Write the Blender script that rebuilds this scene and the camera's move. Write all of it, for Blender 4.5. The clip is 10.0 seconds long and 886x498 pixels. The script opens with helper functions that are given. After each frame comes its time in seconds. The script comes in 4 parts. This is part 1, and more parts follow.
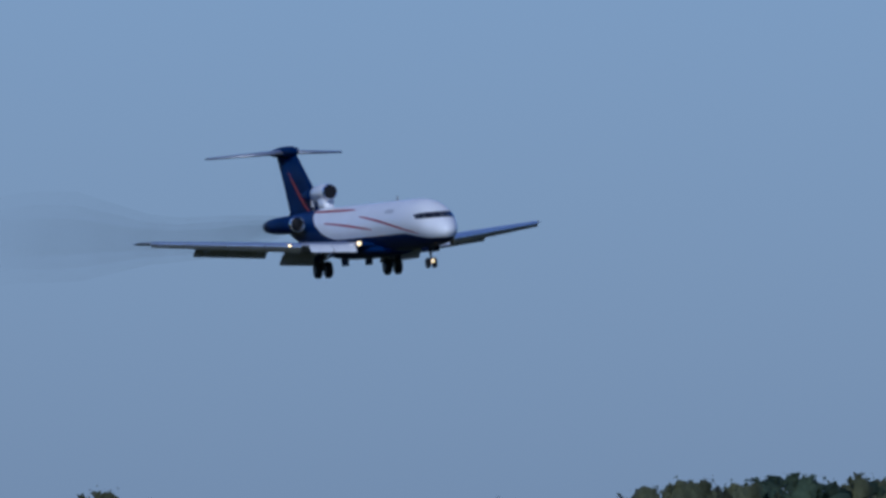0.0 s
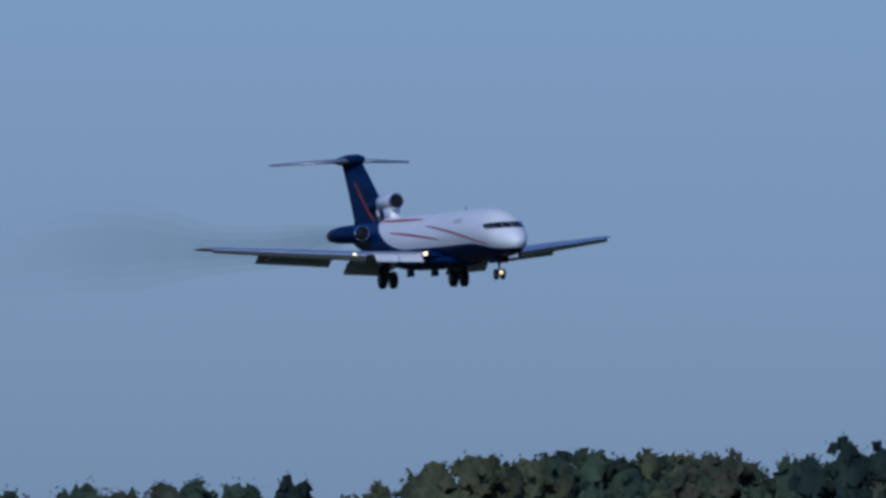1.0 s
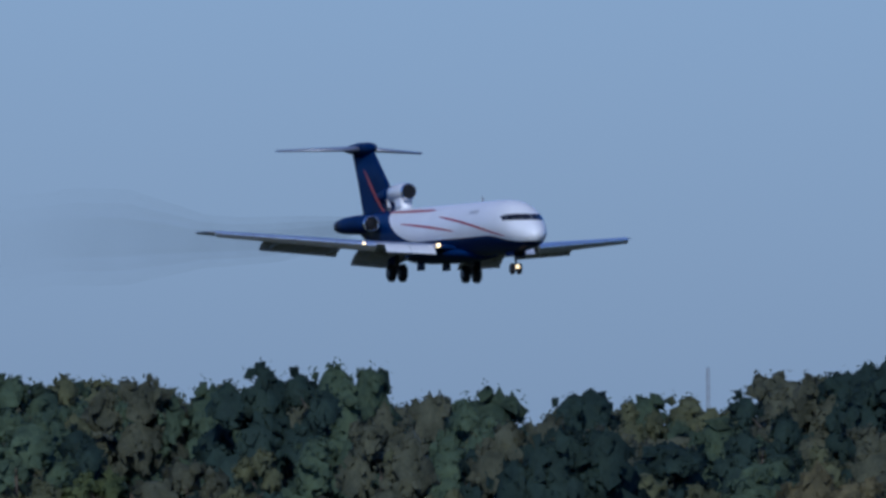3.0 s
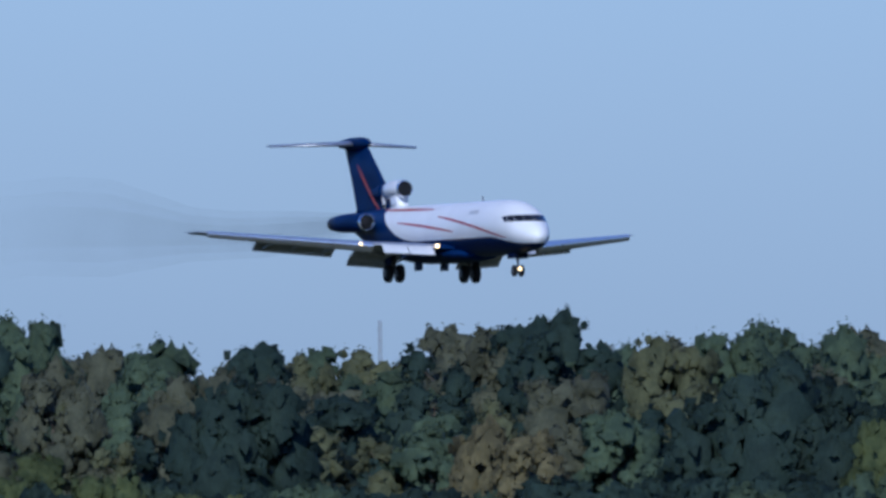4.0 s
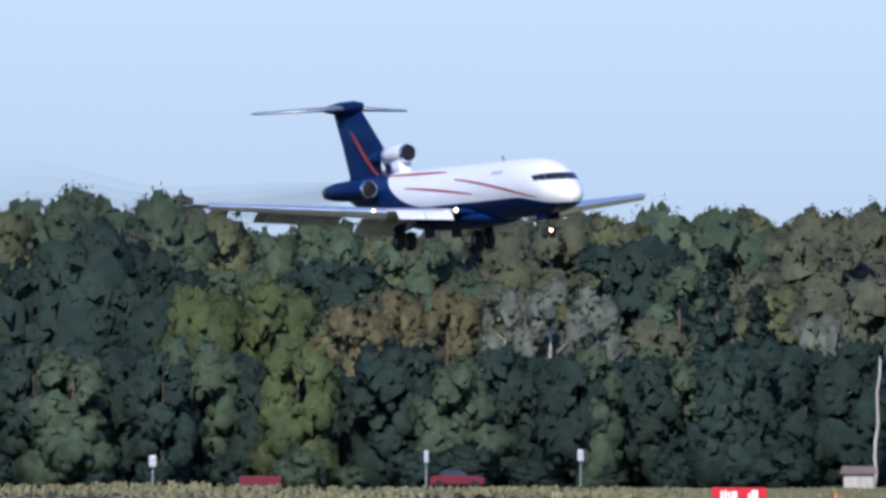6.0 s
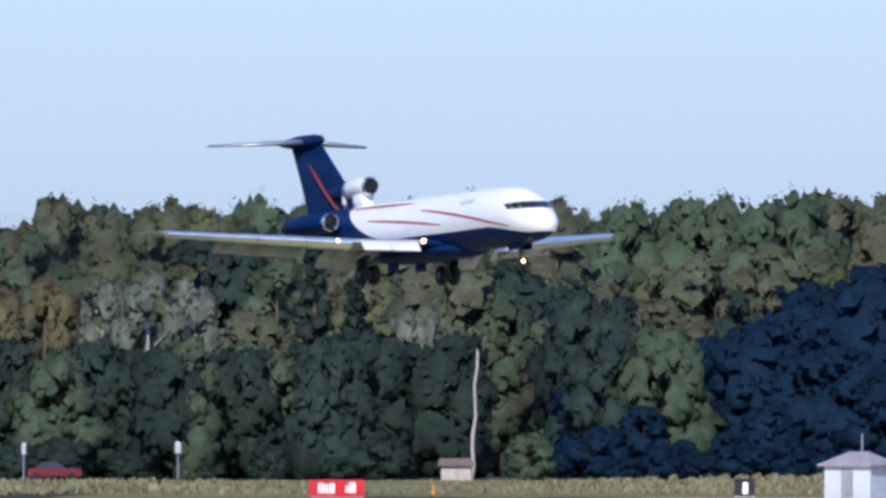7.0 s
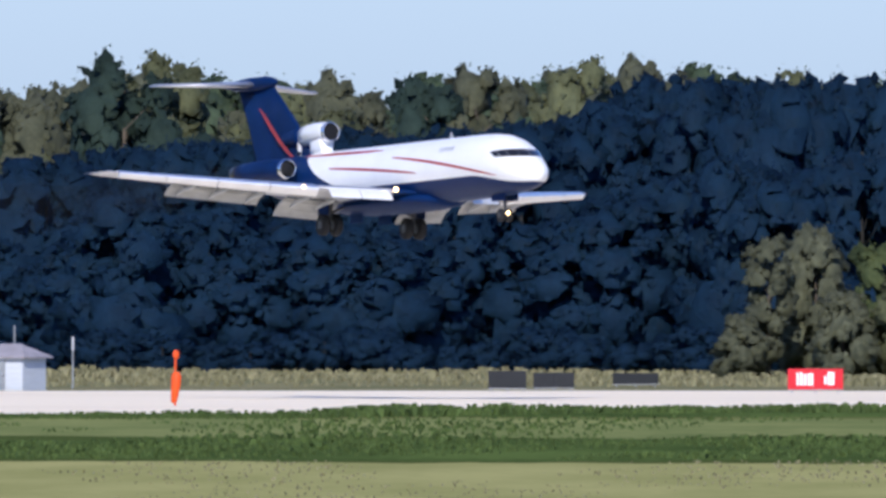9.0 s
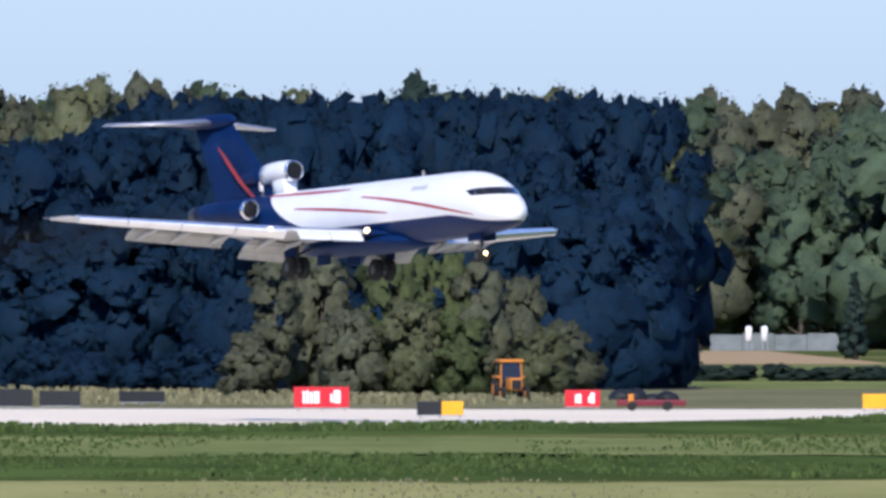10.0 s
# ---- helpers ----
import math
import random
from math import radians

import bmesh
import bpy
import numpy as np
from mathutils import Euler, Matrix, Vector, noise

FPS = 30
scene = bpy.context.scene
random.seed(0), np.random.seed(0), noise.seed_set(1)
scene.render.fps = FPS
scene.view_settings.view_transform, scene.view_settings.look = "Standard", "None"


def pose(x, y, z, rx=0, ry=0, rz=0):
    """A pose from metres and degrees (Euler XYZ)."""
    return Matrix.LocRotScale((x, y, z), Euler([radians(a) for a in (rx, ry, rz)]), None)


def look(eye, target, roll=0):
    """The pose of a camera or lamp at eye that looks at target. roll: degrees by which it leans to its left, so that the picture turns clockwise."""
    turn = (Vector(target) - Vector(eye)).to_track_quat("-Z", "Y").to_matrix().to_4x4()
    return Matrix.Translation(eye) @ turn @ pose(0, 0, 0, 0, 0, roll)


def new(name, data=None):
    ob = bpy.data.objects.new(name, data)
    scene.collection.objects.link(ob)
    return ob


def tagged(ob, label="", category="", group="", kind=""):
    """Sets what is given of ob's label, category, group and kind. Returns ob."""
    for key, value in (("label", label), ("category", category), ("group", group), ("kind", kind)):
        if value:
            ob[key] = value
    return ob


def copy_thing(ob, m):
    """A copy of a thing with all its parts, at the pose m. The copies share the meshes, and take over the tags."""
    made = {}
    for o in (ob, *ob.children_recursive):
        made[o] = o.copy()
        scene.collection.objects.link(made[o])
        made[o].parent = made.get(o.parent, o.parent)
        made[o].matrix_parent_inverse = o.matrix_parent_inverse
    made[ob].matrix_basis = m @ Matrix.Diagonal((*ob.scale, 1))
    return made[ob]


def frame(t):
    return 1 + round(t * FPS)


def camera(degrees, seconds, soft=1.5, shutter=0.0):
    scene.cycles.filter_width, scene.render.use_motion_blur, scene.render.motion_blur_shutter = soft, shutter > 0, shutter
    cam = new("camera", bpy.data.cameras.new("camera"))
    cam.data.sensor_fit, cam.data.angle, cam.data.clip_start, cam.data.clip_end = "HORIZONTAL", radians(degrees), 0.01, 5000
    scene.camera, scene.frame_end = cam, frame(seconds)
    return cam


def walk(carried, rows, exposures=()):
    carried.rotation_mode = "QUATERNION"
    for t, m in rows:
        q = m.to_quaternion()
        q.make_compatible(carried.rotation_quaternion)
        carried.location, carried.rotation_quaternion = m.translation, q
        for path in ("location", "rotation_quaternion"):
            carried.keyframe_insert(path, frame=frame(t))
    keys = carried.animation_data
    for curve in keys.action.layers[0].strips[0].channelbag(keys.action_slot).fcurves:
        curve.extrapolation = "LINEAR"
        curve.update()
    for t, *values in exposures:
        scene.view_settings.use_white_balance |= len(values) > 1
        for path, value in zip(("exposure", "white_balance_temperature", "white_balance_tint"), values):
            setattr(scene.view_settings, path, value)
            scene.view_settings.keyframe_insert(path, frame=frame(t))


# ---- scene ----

# ---------- camera: one telephoto lens on a fixed stand, panned and tilted by hand ----------
LENS = 1.6334
F = 784 / math.tan(radians(LENS / 2))
EYE = Vector((0, 0, 8.2))
LEVEL = 1174.0   # tilt reading at which the line of sight is level
MID = 6500.0     # pan reading at which it looks along +Y


def place(u, d, z=0.0):
    """A point d metres out on the ground plan at pan reading u."""
    a = (u - MID) / F
    return Vector((d * math.sin(a), d * math.cos(a), z))


def depth(m):
    """How far out the flat ground lies at tilt reading m."""
    return EYE.z * F / (m - LEVEL)


def sight(u, m):
    a, e = (u - MID) / F, (LEVEL - m) / F
    return Vector((math.sin(a) * math.cos(e), math.cos(a) * math.cos(e), math.sin(e)))


# seconds, pan, tilt (readings of the picture's top left corner)
PAN = ((0, 0, 0), (0.5, 165, 26), (1, 374, 44), (1.5, 644, 62), (2, 926, 125), (2.2, 1043, 132), (3.3, 1553, 195),
       (3.5, 1671, 208), (4, 1986, 259), (4.5, 2276, 277), (5, 2544, 364), (5.5, 2847, 464), (5.7, 2982, 485),
       (6.8, 3785, 507), (7, 3912, 511), (7.5, 4199, 564), (8, 4624, 603), (8.2, 4905, 605), (8.5, 5326, 606), (8.6, 5405, 622), (8.8, 5398, 688), (9, 5412, 702),
       (9.5, 5674, 712), (10, 6286, 670))
cam = camera(LENS, 10.0, soft=3.2)
walk(cam, [(t, look(EYE, EYE + sight(u + 784, m + 441) * 100)) for t, u, m in PAN],
     exposures=((0, -1.02, 5300, 8), (1, -1.02, 5300, 8), (2.2, -0.95, 5320, 8), (3.3, -0.72, 5420, 8), (4, -0.36, 5480, 8), (4.5, -0.2, 5600, 8),
                (5, -0.16, 5700, 8.5), (5.5, 0.2, 6000, 9.5), (5.7, 0.27, 6150, 10), (6.8, 0.35, 6400, 10), (7.5, 0.3, 6450, 10), (8, 0.14, 6350, 10), (8.5, 0.22, 6400, 10), (10, 0.38, 6450, 10)))

# ---------- sky and sun ----------
SUN_EL, SUN_AZ = radians(36), radians(186)   # azimuth clockwise from +Y: behind the camera, a little to its left
world = bpy.data.worlds.new("sky")
scene.world = world
world.use_nodes = True
nt = world.node_tree
sky = nt.nodes.new("ShaderNodeTexSky")
sky.sky_type, sky.sun_disc = "NISHITA", False
sky.sun_elevation, sky.sun_rotation = SUN_EL, SUN_AZ
sky.altitude, sky.air_density, sky.dust_density, sky.ozone_density = 0, 1.0, 0.6, 3.0
tint = nt.nodes.new("ShaderNodeMix")
tint.data_type, tint.blend_type = "RGBA", "MULTIPLY"
tint.inputs[0].default_value = 1
tint.inputs[7].default_value = (0.62, 0.78, 1.27, 1)
back = nt.nodes["Background"]
back.inputs[1].default_value = 0.119
nt.links.new(sky.outputs[0], tint.inputs[6])
nt.links.new(tint.outputs[2], back.inputs[0])
sun = new("sun", bpy.data.lights.new("sun", "SUN"))
sun.data.energy, sun.data.angle, sun.data.color = 3.8, radians(0.53), (1.0, 0.95, 0.87)
sun_way = Vector((math.sin(SUN_AZ) * math.cos(SUN_EL), math.cos(SUN_AZ) * math.cos(SUN_EL), math.sin(SUN_EL)))
sun.matrix_world = look(sun_way * 50, (0, 0, 0))


# ---------- materials ----------
def material(name, colour, rough=0.6, metal=0.0, var=0.25, scale=1.0, bump=0.0, bump_scale=8.0, obj_var=0.0, spec=0.3,
             second=None, island=0.0, stretch=(1, 1, 1), coat=0.0):
    """A principled surface: base colour broken up by noise at two scales, relief, change from thing to thing."""
    mt = bpy.data.materials.new(name)
    mt.use_nodes = True
    n, l = mt.node_tree.nodes, mt.node_tree.links
    p = n["Principled BSDF"]
    p.inputs["Roughness"].default_value, p.inputs["Metallic"].default_value = rough, metal
    p.inputs["Specular IOR Level"].default_value = spec
    p.inputs["Coat Weight"].default_value = coat
    tc = n.new("ShaderNodeTexCoord")
    mp = n.new("ShaderNodeMapping")
    mp.inputs["Scale"].default_value = stretch
    l.new(tc.outputs["Object"], mp.inputs[0])
    big, small = n.new("ShaderNodeTexNoise"), n.new("ShaderNodeTexNoise")
    big.inputs["Scale"].default_value, big.inputs["Detail"].default_value = scale, 4
    small.inputs["Scale"].default_value, small.inputs["Detail"].default_value = scale * 9, 3
    l.new(mp.outputs[0], big.inputs[0]), l.new(mp.outputs[0], small.inputs[0])
    add = n.new("ShaderNodeMath")
    add.operation = "MULTIPLY_ADD"
    add.inputs[1].default_value = 0.4
    l.new(small.outputs[0], add.inputs[0]), l.new(big.outputs[0], add.inputs[2])
    rng = n.new("ShaderNodeMapRange")
    rng.inputs[1].default_value, rng.inputs[2].default_value = 0.52, 0.88
    rng.inputs[3].default_value, rng.inputs[4].default_value = 0, 1
    l.new(add.outputs[0], rng.inputs[0])
    mix = n.new("ShaderNodeMix")
    mix.data_type = "RGBA"
    other = second or tuple(c * (1 - var) for c in colour)
    mix.inputs[6].default_value, mix.inputs[7].default_value = (*colour, 1), (*other, 1)
    l.new(rng.outputs[0], mix.inputs[0])
    out = mix.outputs[2]
    if obj_var or island:
        hsv = n.new("ShaderNodeHueSaturation")
        l.new(out, hsv.inputs["Color"])
        val = n.new("ShaderNodeMath")
        val.operation = "MULTIPLY_ADD"
        val.inputs[1].default_value, val.inputs[2].default_value = obj_var, 1 - obj_var / 2
        l.new(n.new("ShaderNodeObjectInfo").outputs["Random"], val.inputs[0])
        isl = n.new("ShaderNodeMath")
        isl.operation = "MULTIPLY_ADD"
        isl.inputs[1].default_value, isl.inputs[2].default_value = island, 1 - island / 2
        l.new(n.new("ShaderNodeNewGeometry").outputs["Random Per Island"], isl.inputs[0])
        both = n.new("ShaderNodeMath")
        both.operation = "MULTIPLY"
        l.new(val.outputs[0], both.inputs[0]), l.new(isl.outputs[0], both.inputs[1])
        l.new(both.outputs[0], hsv.inputs["Value"])
        out = hsv.outputs[0]
    l.new(out, p.inputs["Base Color"])
    if bump:
        bn, bp = n.new("ShaderNodeTexNoise"), n.new("ShaderNodeBump")
        bn.inputs["Scale"].default_value, bn.inputs["Detail"].default_value = bump_scale, 4
        l.new(mp.outputs[0], bn.inputs[0])
        bp.inputs["Strength"].default_value, bp.inputs["Distance"].default_value = bump, 0.05
        l.new(bn.outputs[0], bp.inputs["Height"]), l.new(bp.outputs[0], p.inputs["Normal"])
    return mt


def glow(name, colour, strength):
    mt = bpy.data.materials.new(name)
    mt.use_nodes = True
    p = mt.node_tree.nodes["Principled BSDF"]
    p.inputs["Base Color"].default_value = (*colour, 1)
    p.inputs["Emission Color"].default_value = (*colour, 1)
    p.inputs["Emission Strength"].default_value = strength
    return mt


def leaf(name, colour, second, island=0.12, obj_var=0.24):
    mt = material(name, tuple(c * 1.08 for c in colour), 0.65, 0, second=tuple(c * 0.80 for c in second), scale=0.5, obj_var=obj_var, island=island, spec=0.1, bump=0.5, bump_scale=2.6)
    mt.node_tree.nodes["Bump"].inputs["Distance"].default_value = 0.35
    n, l = mt.node_tree.nodes, mt.node_tree.links
    p, out = n["Principled BSDF"], n["Material Output"]
    tr, mx = n.new("ShaderNodeBsdfTranslucent"), n.new("ShaderNodeMixShader")
    mx.inputs[0].default_value = 0.55
    l.new(p.inputs["Base Color"].links[0].from_socket, tr.inputs[0])
    l.new(p.outputs[0], mx.inputs[1]), l.new(tr.outputs[0], mx.inputs[2]), l.new(mx.outputs[0], out.inputs[0])
    return mt


WHITE = material("white_paint", (0.80, 0.80, 0.80), 0.28, var=0.06, scale=0.5, spec=0.5, coat=0.3)
NAVY = material("navy_paint", (0.003, 0.020, 0.088), 0.5, var=0.25, scale=0.5, spec=0.06)
RED = material("red_paint", (0.42, 0.035, 0.03), 0.35, var=0.2, scale=2)
SKIN = material("bare_aluminium_wing", (0.62, 0.63, 0.66), 0.50, 0.9, var=0.18, scale=0.7)
SLAT = material("polished_slat", (0.88, 0.88, 0.89), 0.32, 0.90, var=0.08, scale=0.9)
KRUEGER = material("pale_leading_edge_flap", (0.70, 0.71, 0.73), 0.40, 0.25, var=0.12, scale=0.9)
WINGGREY = material("grey_wing_paint", (0.50, 0.51, 0.53), 0.42, 0.1, var=0.2, scale=0.8)
FLAPGREY = material("pale_flap_paint", (0.45, 0.45, 0.44), 0.5, 0.0, var=0.25, scale=1.2)
CHROME = material("polished_lip", (0.80, 0.81, 0.83), 0.16, 1.0, var=0.1, scale=2)
DARK = material("engine_interior", (0.012, 0.012, 0.014), 0.6, 0.3, var=0.3, scale=3)
SOOT = material("burnt_metal", (0.09, 0.085, 0.08), 0.45, 0.7, var=0.4, scale=2)
GLASS = material("cockpit_glass", (0.012, 0.013, 0.016), 0.08, 0.0, var=0.1, scale=2, spec=0.6)
RUBBER = material("tyre_rubber", (0.018, 0.018, 0.019), 0.8, 0, var=0.3, scale=4)
STEEL = material("gear_steel", (0.09, 0.09, 0.095), 0.4, 0.4, var=0.3, scale=4)
LAMP = glow("landing_light", (1.0, 0.70, 0.36), 4.5)
BARK = material("bark", (0.11, 0.09, 0.07), 0.9, var=0.4, scale=2, bump=0.5, stretch=(1, 1, 0.3))
DARKBARK = material("dark_bark", (0.030, 0.030, 0.030), 0.9, var=0.4, scale=2)
PALEBARK = material("pale_bark", (0.42, 0.40, 0.36), 0.85, var=0.4, scale=2, stretch=(1, 1, 0.3))
LEAVES = {
    # green, with some blue of the air's haze mixed into the colour
    "green": leaf("green_hazed_leaves", (0.138, 0.195, 0.118), (0.092, 0.138, 0.096)),
    "olive": leaf("olive_leaves", (0.205, 0.220, 0.118), (0.126, 0.144, 0.084)),
    "grey": leaf("grey_green_leaves", (0.184, 0.194, 0.126), (0.114, 0.126, 0.088)),
    "silver": leaf("silver_leaves", (0.285, 0.315, 0.255), (0.165, 0.190, 0.160)),
    "yellow": leaf("yellowing_leaves", (0.265, 0.235, 0.125), (0.160, 0.152, 0.090)),
    "bright": leaf("bright_green_leaves", (0.155, 0.189, 0.080), (0.088, 0.122, 0.059)),
    # the navy of shade and distant haze is put into this leaf colour
    "dark": leaf("dark_hazed_leaves", (0.014, 0.044, 0.090), (0.013, 0.039, 0.082), 0.06, 0.12),
    # deep green, cooled in the colour itself to carry distance haze
    "deep": leaf("deep_hazed_leaves", (0.056, 0.091, 0.074), (0.042, 0.070, 0.062)),
}


# ---------- mesh helpers ----------
def part(name, bm, mat, parent=None, label=""):
    """Links a bmesh as one mesh object, under a thing or a part where one is given."""
    me = bpy.data.meshes.new(name)
    bm.to_mesh(me)
    bm.free()
    me.materials.append(mat)
    ob = new(name, me)
    if parent:
        ob.parent = parent
    if label:
        ob["label"] = label
    return ob


def raw(name, verts, faces, mat, parent=None, label="", smooth=False):
    me = bpy.data.meshes.new(name)
    me.from_pydata([tuple(v) for v in verts], [], faces)
    me.materials.append(mat)
    if smooth:
        me.polygons.foreach_set("use_smooth", [True] * len(me.polygons))
    ob = new(name, me)
    if parent:
        ob.parent = parent
    if label:
        ob["label"] = label
    return ob


def loft(bm, rings, caps=True, smooth=True, closed=True):
    """Skins rings of points of equal number."""
    vs = [[bm.verts.new(p) for p in r] for r in rings]
    n = len(rings[0])
    for a, b in zip(vs, vs[1:]):
        for i in range(n if closed else n - 1):
            j = (i + 1) % n
            f = bm.faces.new((a[i], a[j], b[j], b[i]))
            f.smooth = smooth
    if caps:
        bm.faces.new(vs[0]), bm.faces.new(vs[-1])
    bmesh.ops.recalc_face_normals(bm, faces=bm.faces)
    return bm


def box(bm, lo, hi, bevel=0.0):
    lo, hi = Vector(lo), Vector(hi)
    r = bmesh.ops.create_cube(bm, size=1, matrix=Matrix.Translation((lo + hi) / 2) @ Matrix.Diagonal((*(hi - lo), 1)))
    if bevel:
        es = {e for v in r["verts"] for e in v.link_edges}
        bmesh.ops.bevel(bm, geom=list(es), offset=bevel, segments=2, affect="EDGES", profile=0.5)
    return bm


def rod(bm, a, b, r1, r2=None, n=10):
    """A round bar from a to b."""
    a, b = Vector(a), Vector(b)
    m = Matrix.Translation((a + b) / 2) @ (b - a).to_track_quat("Z", "Y").to_matrix().to_4x4()
    bmesh.ops.create_cone(bm, cap_ends=True, segments=n, radius1=r1, radius2=r1 if r2 is None else r2, depth=(b - a).length, matrix=m)
    return bm


def turned(bm, profile, axis_at, n=24):
    """A body turned round an axis along x through (y, z); profile: (x, radius)."""
    y, z = axis_at
    rings = [[(x, y + r * math.cos(k / n * math.tau), z + r * math.sin(k / n * math.tau)) for k in range(n)] for x, r in profile]
    return loft(bm, rings)


# ---------- the airliner: x forward, y to its left, z up; s counts metres aft of the nose ----------
ORIGIN_S = 24.0


def at_s(s):
    return ORIGIN_S - s


# aft of nose, half width, keel, crown
HULL = ((0.0, 0.06, 2.33, 2.45), (0.18, 0.42, 2.02, 2.80), (0.5, 0.70, 1.82, 3.08), (1.0, 0.98, 1.66, 3.42), (1.6, 1.22, 1.54, 3.72),
        (2.1, 1.38, 1.47, 3.98), (2.6, 1.50, 1.42, 4.28), (3.1, 1.60, 1.38, 4.55), (3.8, 1.71, 1.33, 4.80), (4.8, 1.81, 1.28, 5.02),
        (6.2, 1.87, 1.25, 5.14), (8, 1.88, 1.24, 5.18), (12, 1.88, 1.22, 5.18), (16, 1.88, 1.15, 5.18), (20, 1.88, 1.12, 5.18),
        (24, 1.88, 1.18, 5.18), (28, 1.88, 1.25, 5.18), (31, 1.86, 1.42, 5.18), (33, 1.78, 1.75, 5.17), (35, 1.62, 2.15, 5.14),
        (37, 1.36, 2.62, 5.08), (39, 1.00, 3.10, 4.96), (40.6, 0.62, 3.50, 4.80), (41.4, 0.30, 3.80, 4.60))


def hull_at(s):
    for a, b in zip(HULL, HULL[1:]):
        if a[0] <= s <= b[0]:
            k = (s - a[0]) / (b[0] - a[0])
            return [p + (q - p) * k for p, q in zip(a, b)]
    return HULL[-1]


def skin_point(s, z, side, off=0.0):
    """A point on the hull's skin at height z; side -1 is starboard."""
    _, w, lo, hi = hull_at(s)
    c, h = (lo + hi) / 2, (hi - lo) / 2
    k = max(-0.999, min(0.999, (z - c) / h))
    y = w * math.sqrt(1 - k * k)
    nrm = Vector((0, y / (w * w), (z - c) / (h * h))).normalized()
    return Vector((at_s(s), side * (y + nrm.y * off), z + nrm.z * off))


def livery():
    """White above, navy below and aft; the border sweeps up to the fin's root."""
    mt = material("hull_livery", (0.80, 0.80, 0.80), 0.35, var=0.07, scale=0.4, spec=0.35)
    n, l = mt.node_tree.nodes, mt.node_tree.links
    p = n["Principled BSDF"]
    white = p.inputs["Base Color"].links[0].from_socket
    tc, sep = n.new("ShaderNodeTexCoord"), n.new("ShaderNodeSeparateXYZ")
    l.new(tc.outputs["Object"], sep.inputs[0])
    rise = n.new("ShaderNodeMapRange")
    rise.interpolation_type = "SMOOTHERSTEP"
    rise.inputs[1].default_value, rise.inputs[2].default_value = at_s(21.5), at_s(42.0)
    rise.inputs[3].default_value, rise.inputs[4].default_value = 2.5, 7.9
    l.new(sep.outputs[0], rise.inputs[0])
    front = n.new("ShaderNodeMapRange")
    front.interpolation_type = "SMOOTHSTEP"
    front.inputs[1].default_value, front.inputs[2].default_value = at_s(6.5), at_s(1.0)
    front.inputs[3].default_value, front.inputs[4].default_value = 0, 0.55
    l.new(sep.outputs[0], front.inputs[0])
    line, edge = n.new("ShaderNodeMath"), n.new("ShaderNodeMath")
    line.operation, edge.operation = "SUBTRACT", "GREATER_THAN"
    l.new(rise.outputs[0], line.inputs[0]), l.new(front.outputs[0], line.inputs[1])
    l.new(line.outputs[0], edge.inputs[0]), l.new(sep.outputs[2], edge.inputs[1])
    mix = n.new("ShaderNodeMix")
    mix.data_type = "RGBA"
    mix.inputs[7].default_value = (0.003, 0.020, 0.088, 1)
    l.new(edge.outputs[0], mix.inputs[0]), l.new(white, mix.inputs[6]), l.new(mix.outputs[2], p.inputs["Base Color"])
    gloss = n.new("ShaderNodeMapRange")
    gloss.inputs[3].default_value, gloss.inputs[4].default_value = 0.35, 0.06
    l.new(edge.outputs[0], gloss.inputs[0]), l.new(gloss.outputs[0], p.inputs["Specular IOR Level"])
    return mt


def airfoil(x_le, y, z, chord, thick, droop=0.0, n=12):
    """A wing's section: ring of points in the xz plane at y, leading edge at x_le, chord running aft."""
    ring = []
    for k in range(2 * n):
        a = k / (2 * n) * math.tau
        c = (1 + math.cos(a)) / 2
        h = 2.6 * thick * (math.sqrt(max(c, 0)) * (1 - c) * 0.72 + 0.03 * (1 - c))
        camber = 0.025 * chord * 4 * c * (1 - c)
        ring.append((x_le - chord * c, y, z + camber - droop * c + (h if a <= math.pi else -h * 0.8) * chord))
    return ring


def ribbon(name, pts, width, mat, parent, label=""):
    """A painted stripe lying 12 mm proud of the hull: pts are (s, z), side by side on both flanks."""
    for side in (-1, 1):
        verts, faces = [], []
        for k, (s, z) in enumerate(pts):
            w = width * (0.25 + 0.75 * math.sin(math.pi * min(1, max(0.02, k / (len(pts) - 1)))) ** 0.5)
            verts += [skin_point(s, z + w / 2, side, 0.012), skin_point(s, z - w / 2, side, 0.012)]
        for k in range(len(pts) - 1):
            faces.append((2 * k, 2 * k + 1, 2 * k + 3, 2 * k + 2))
        raw(name, verts, faces, mat, parent, label, True)


def bow(a, b, sag, n=16):
    return [(a[0] + (b[0] - a[0]) * k / n, a[1] + (b[1] - a[1]) * k / n + sag * 4 * (k / n) * (1 - k / n)) for k in range(n + 1)]


def wing_at(y):
    """Leading edge s, chord, height of the wing's chord line at |y|."""
    y = abs(y)
    if y < 6:
        k = y / 6
        return 13.4 + k * 5.2, 10.3 - k * 4.2, 1.75 + k * 0.42
    k = (y - 6) / 10.45
    return 18.6 + k * 8.9, 6.1 - k * 3.6, 2.17 + k * 1.0


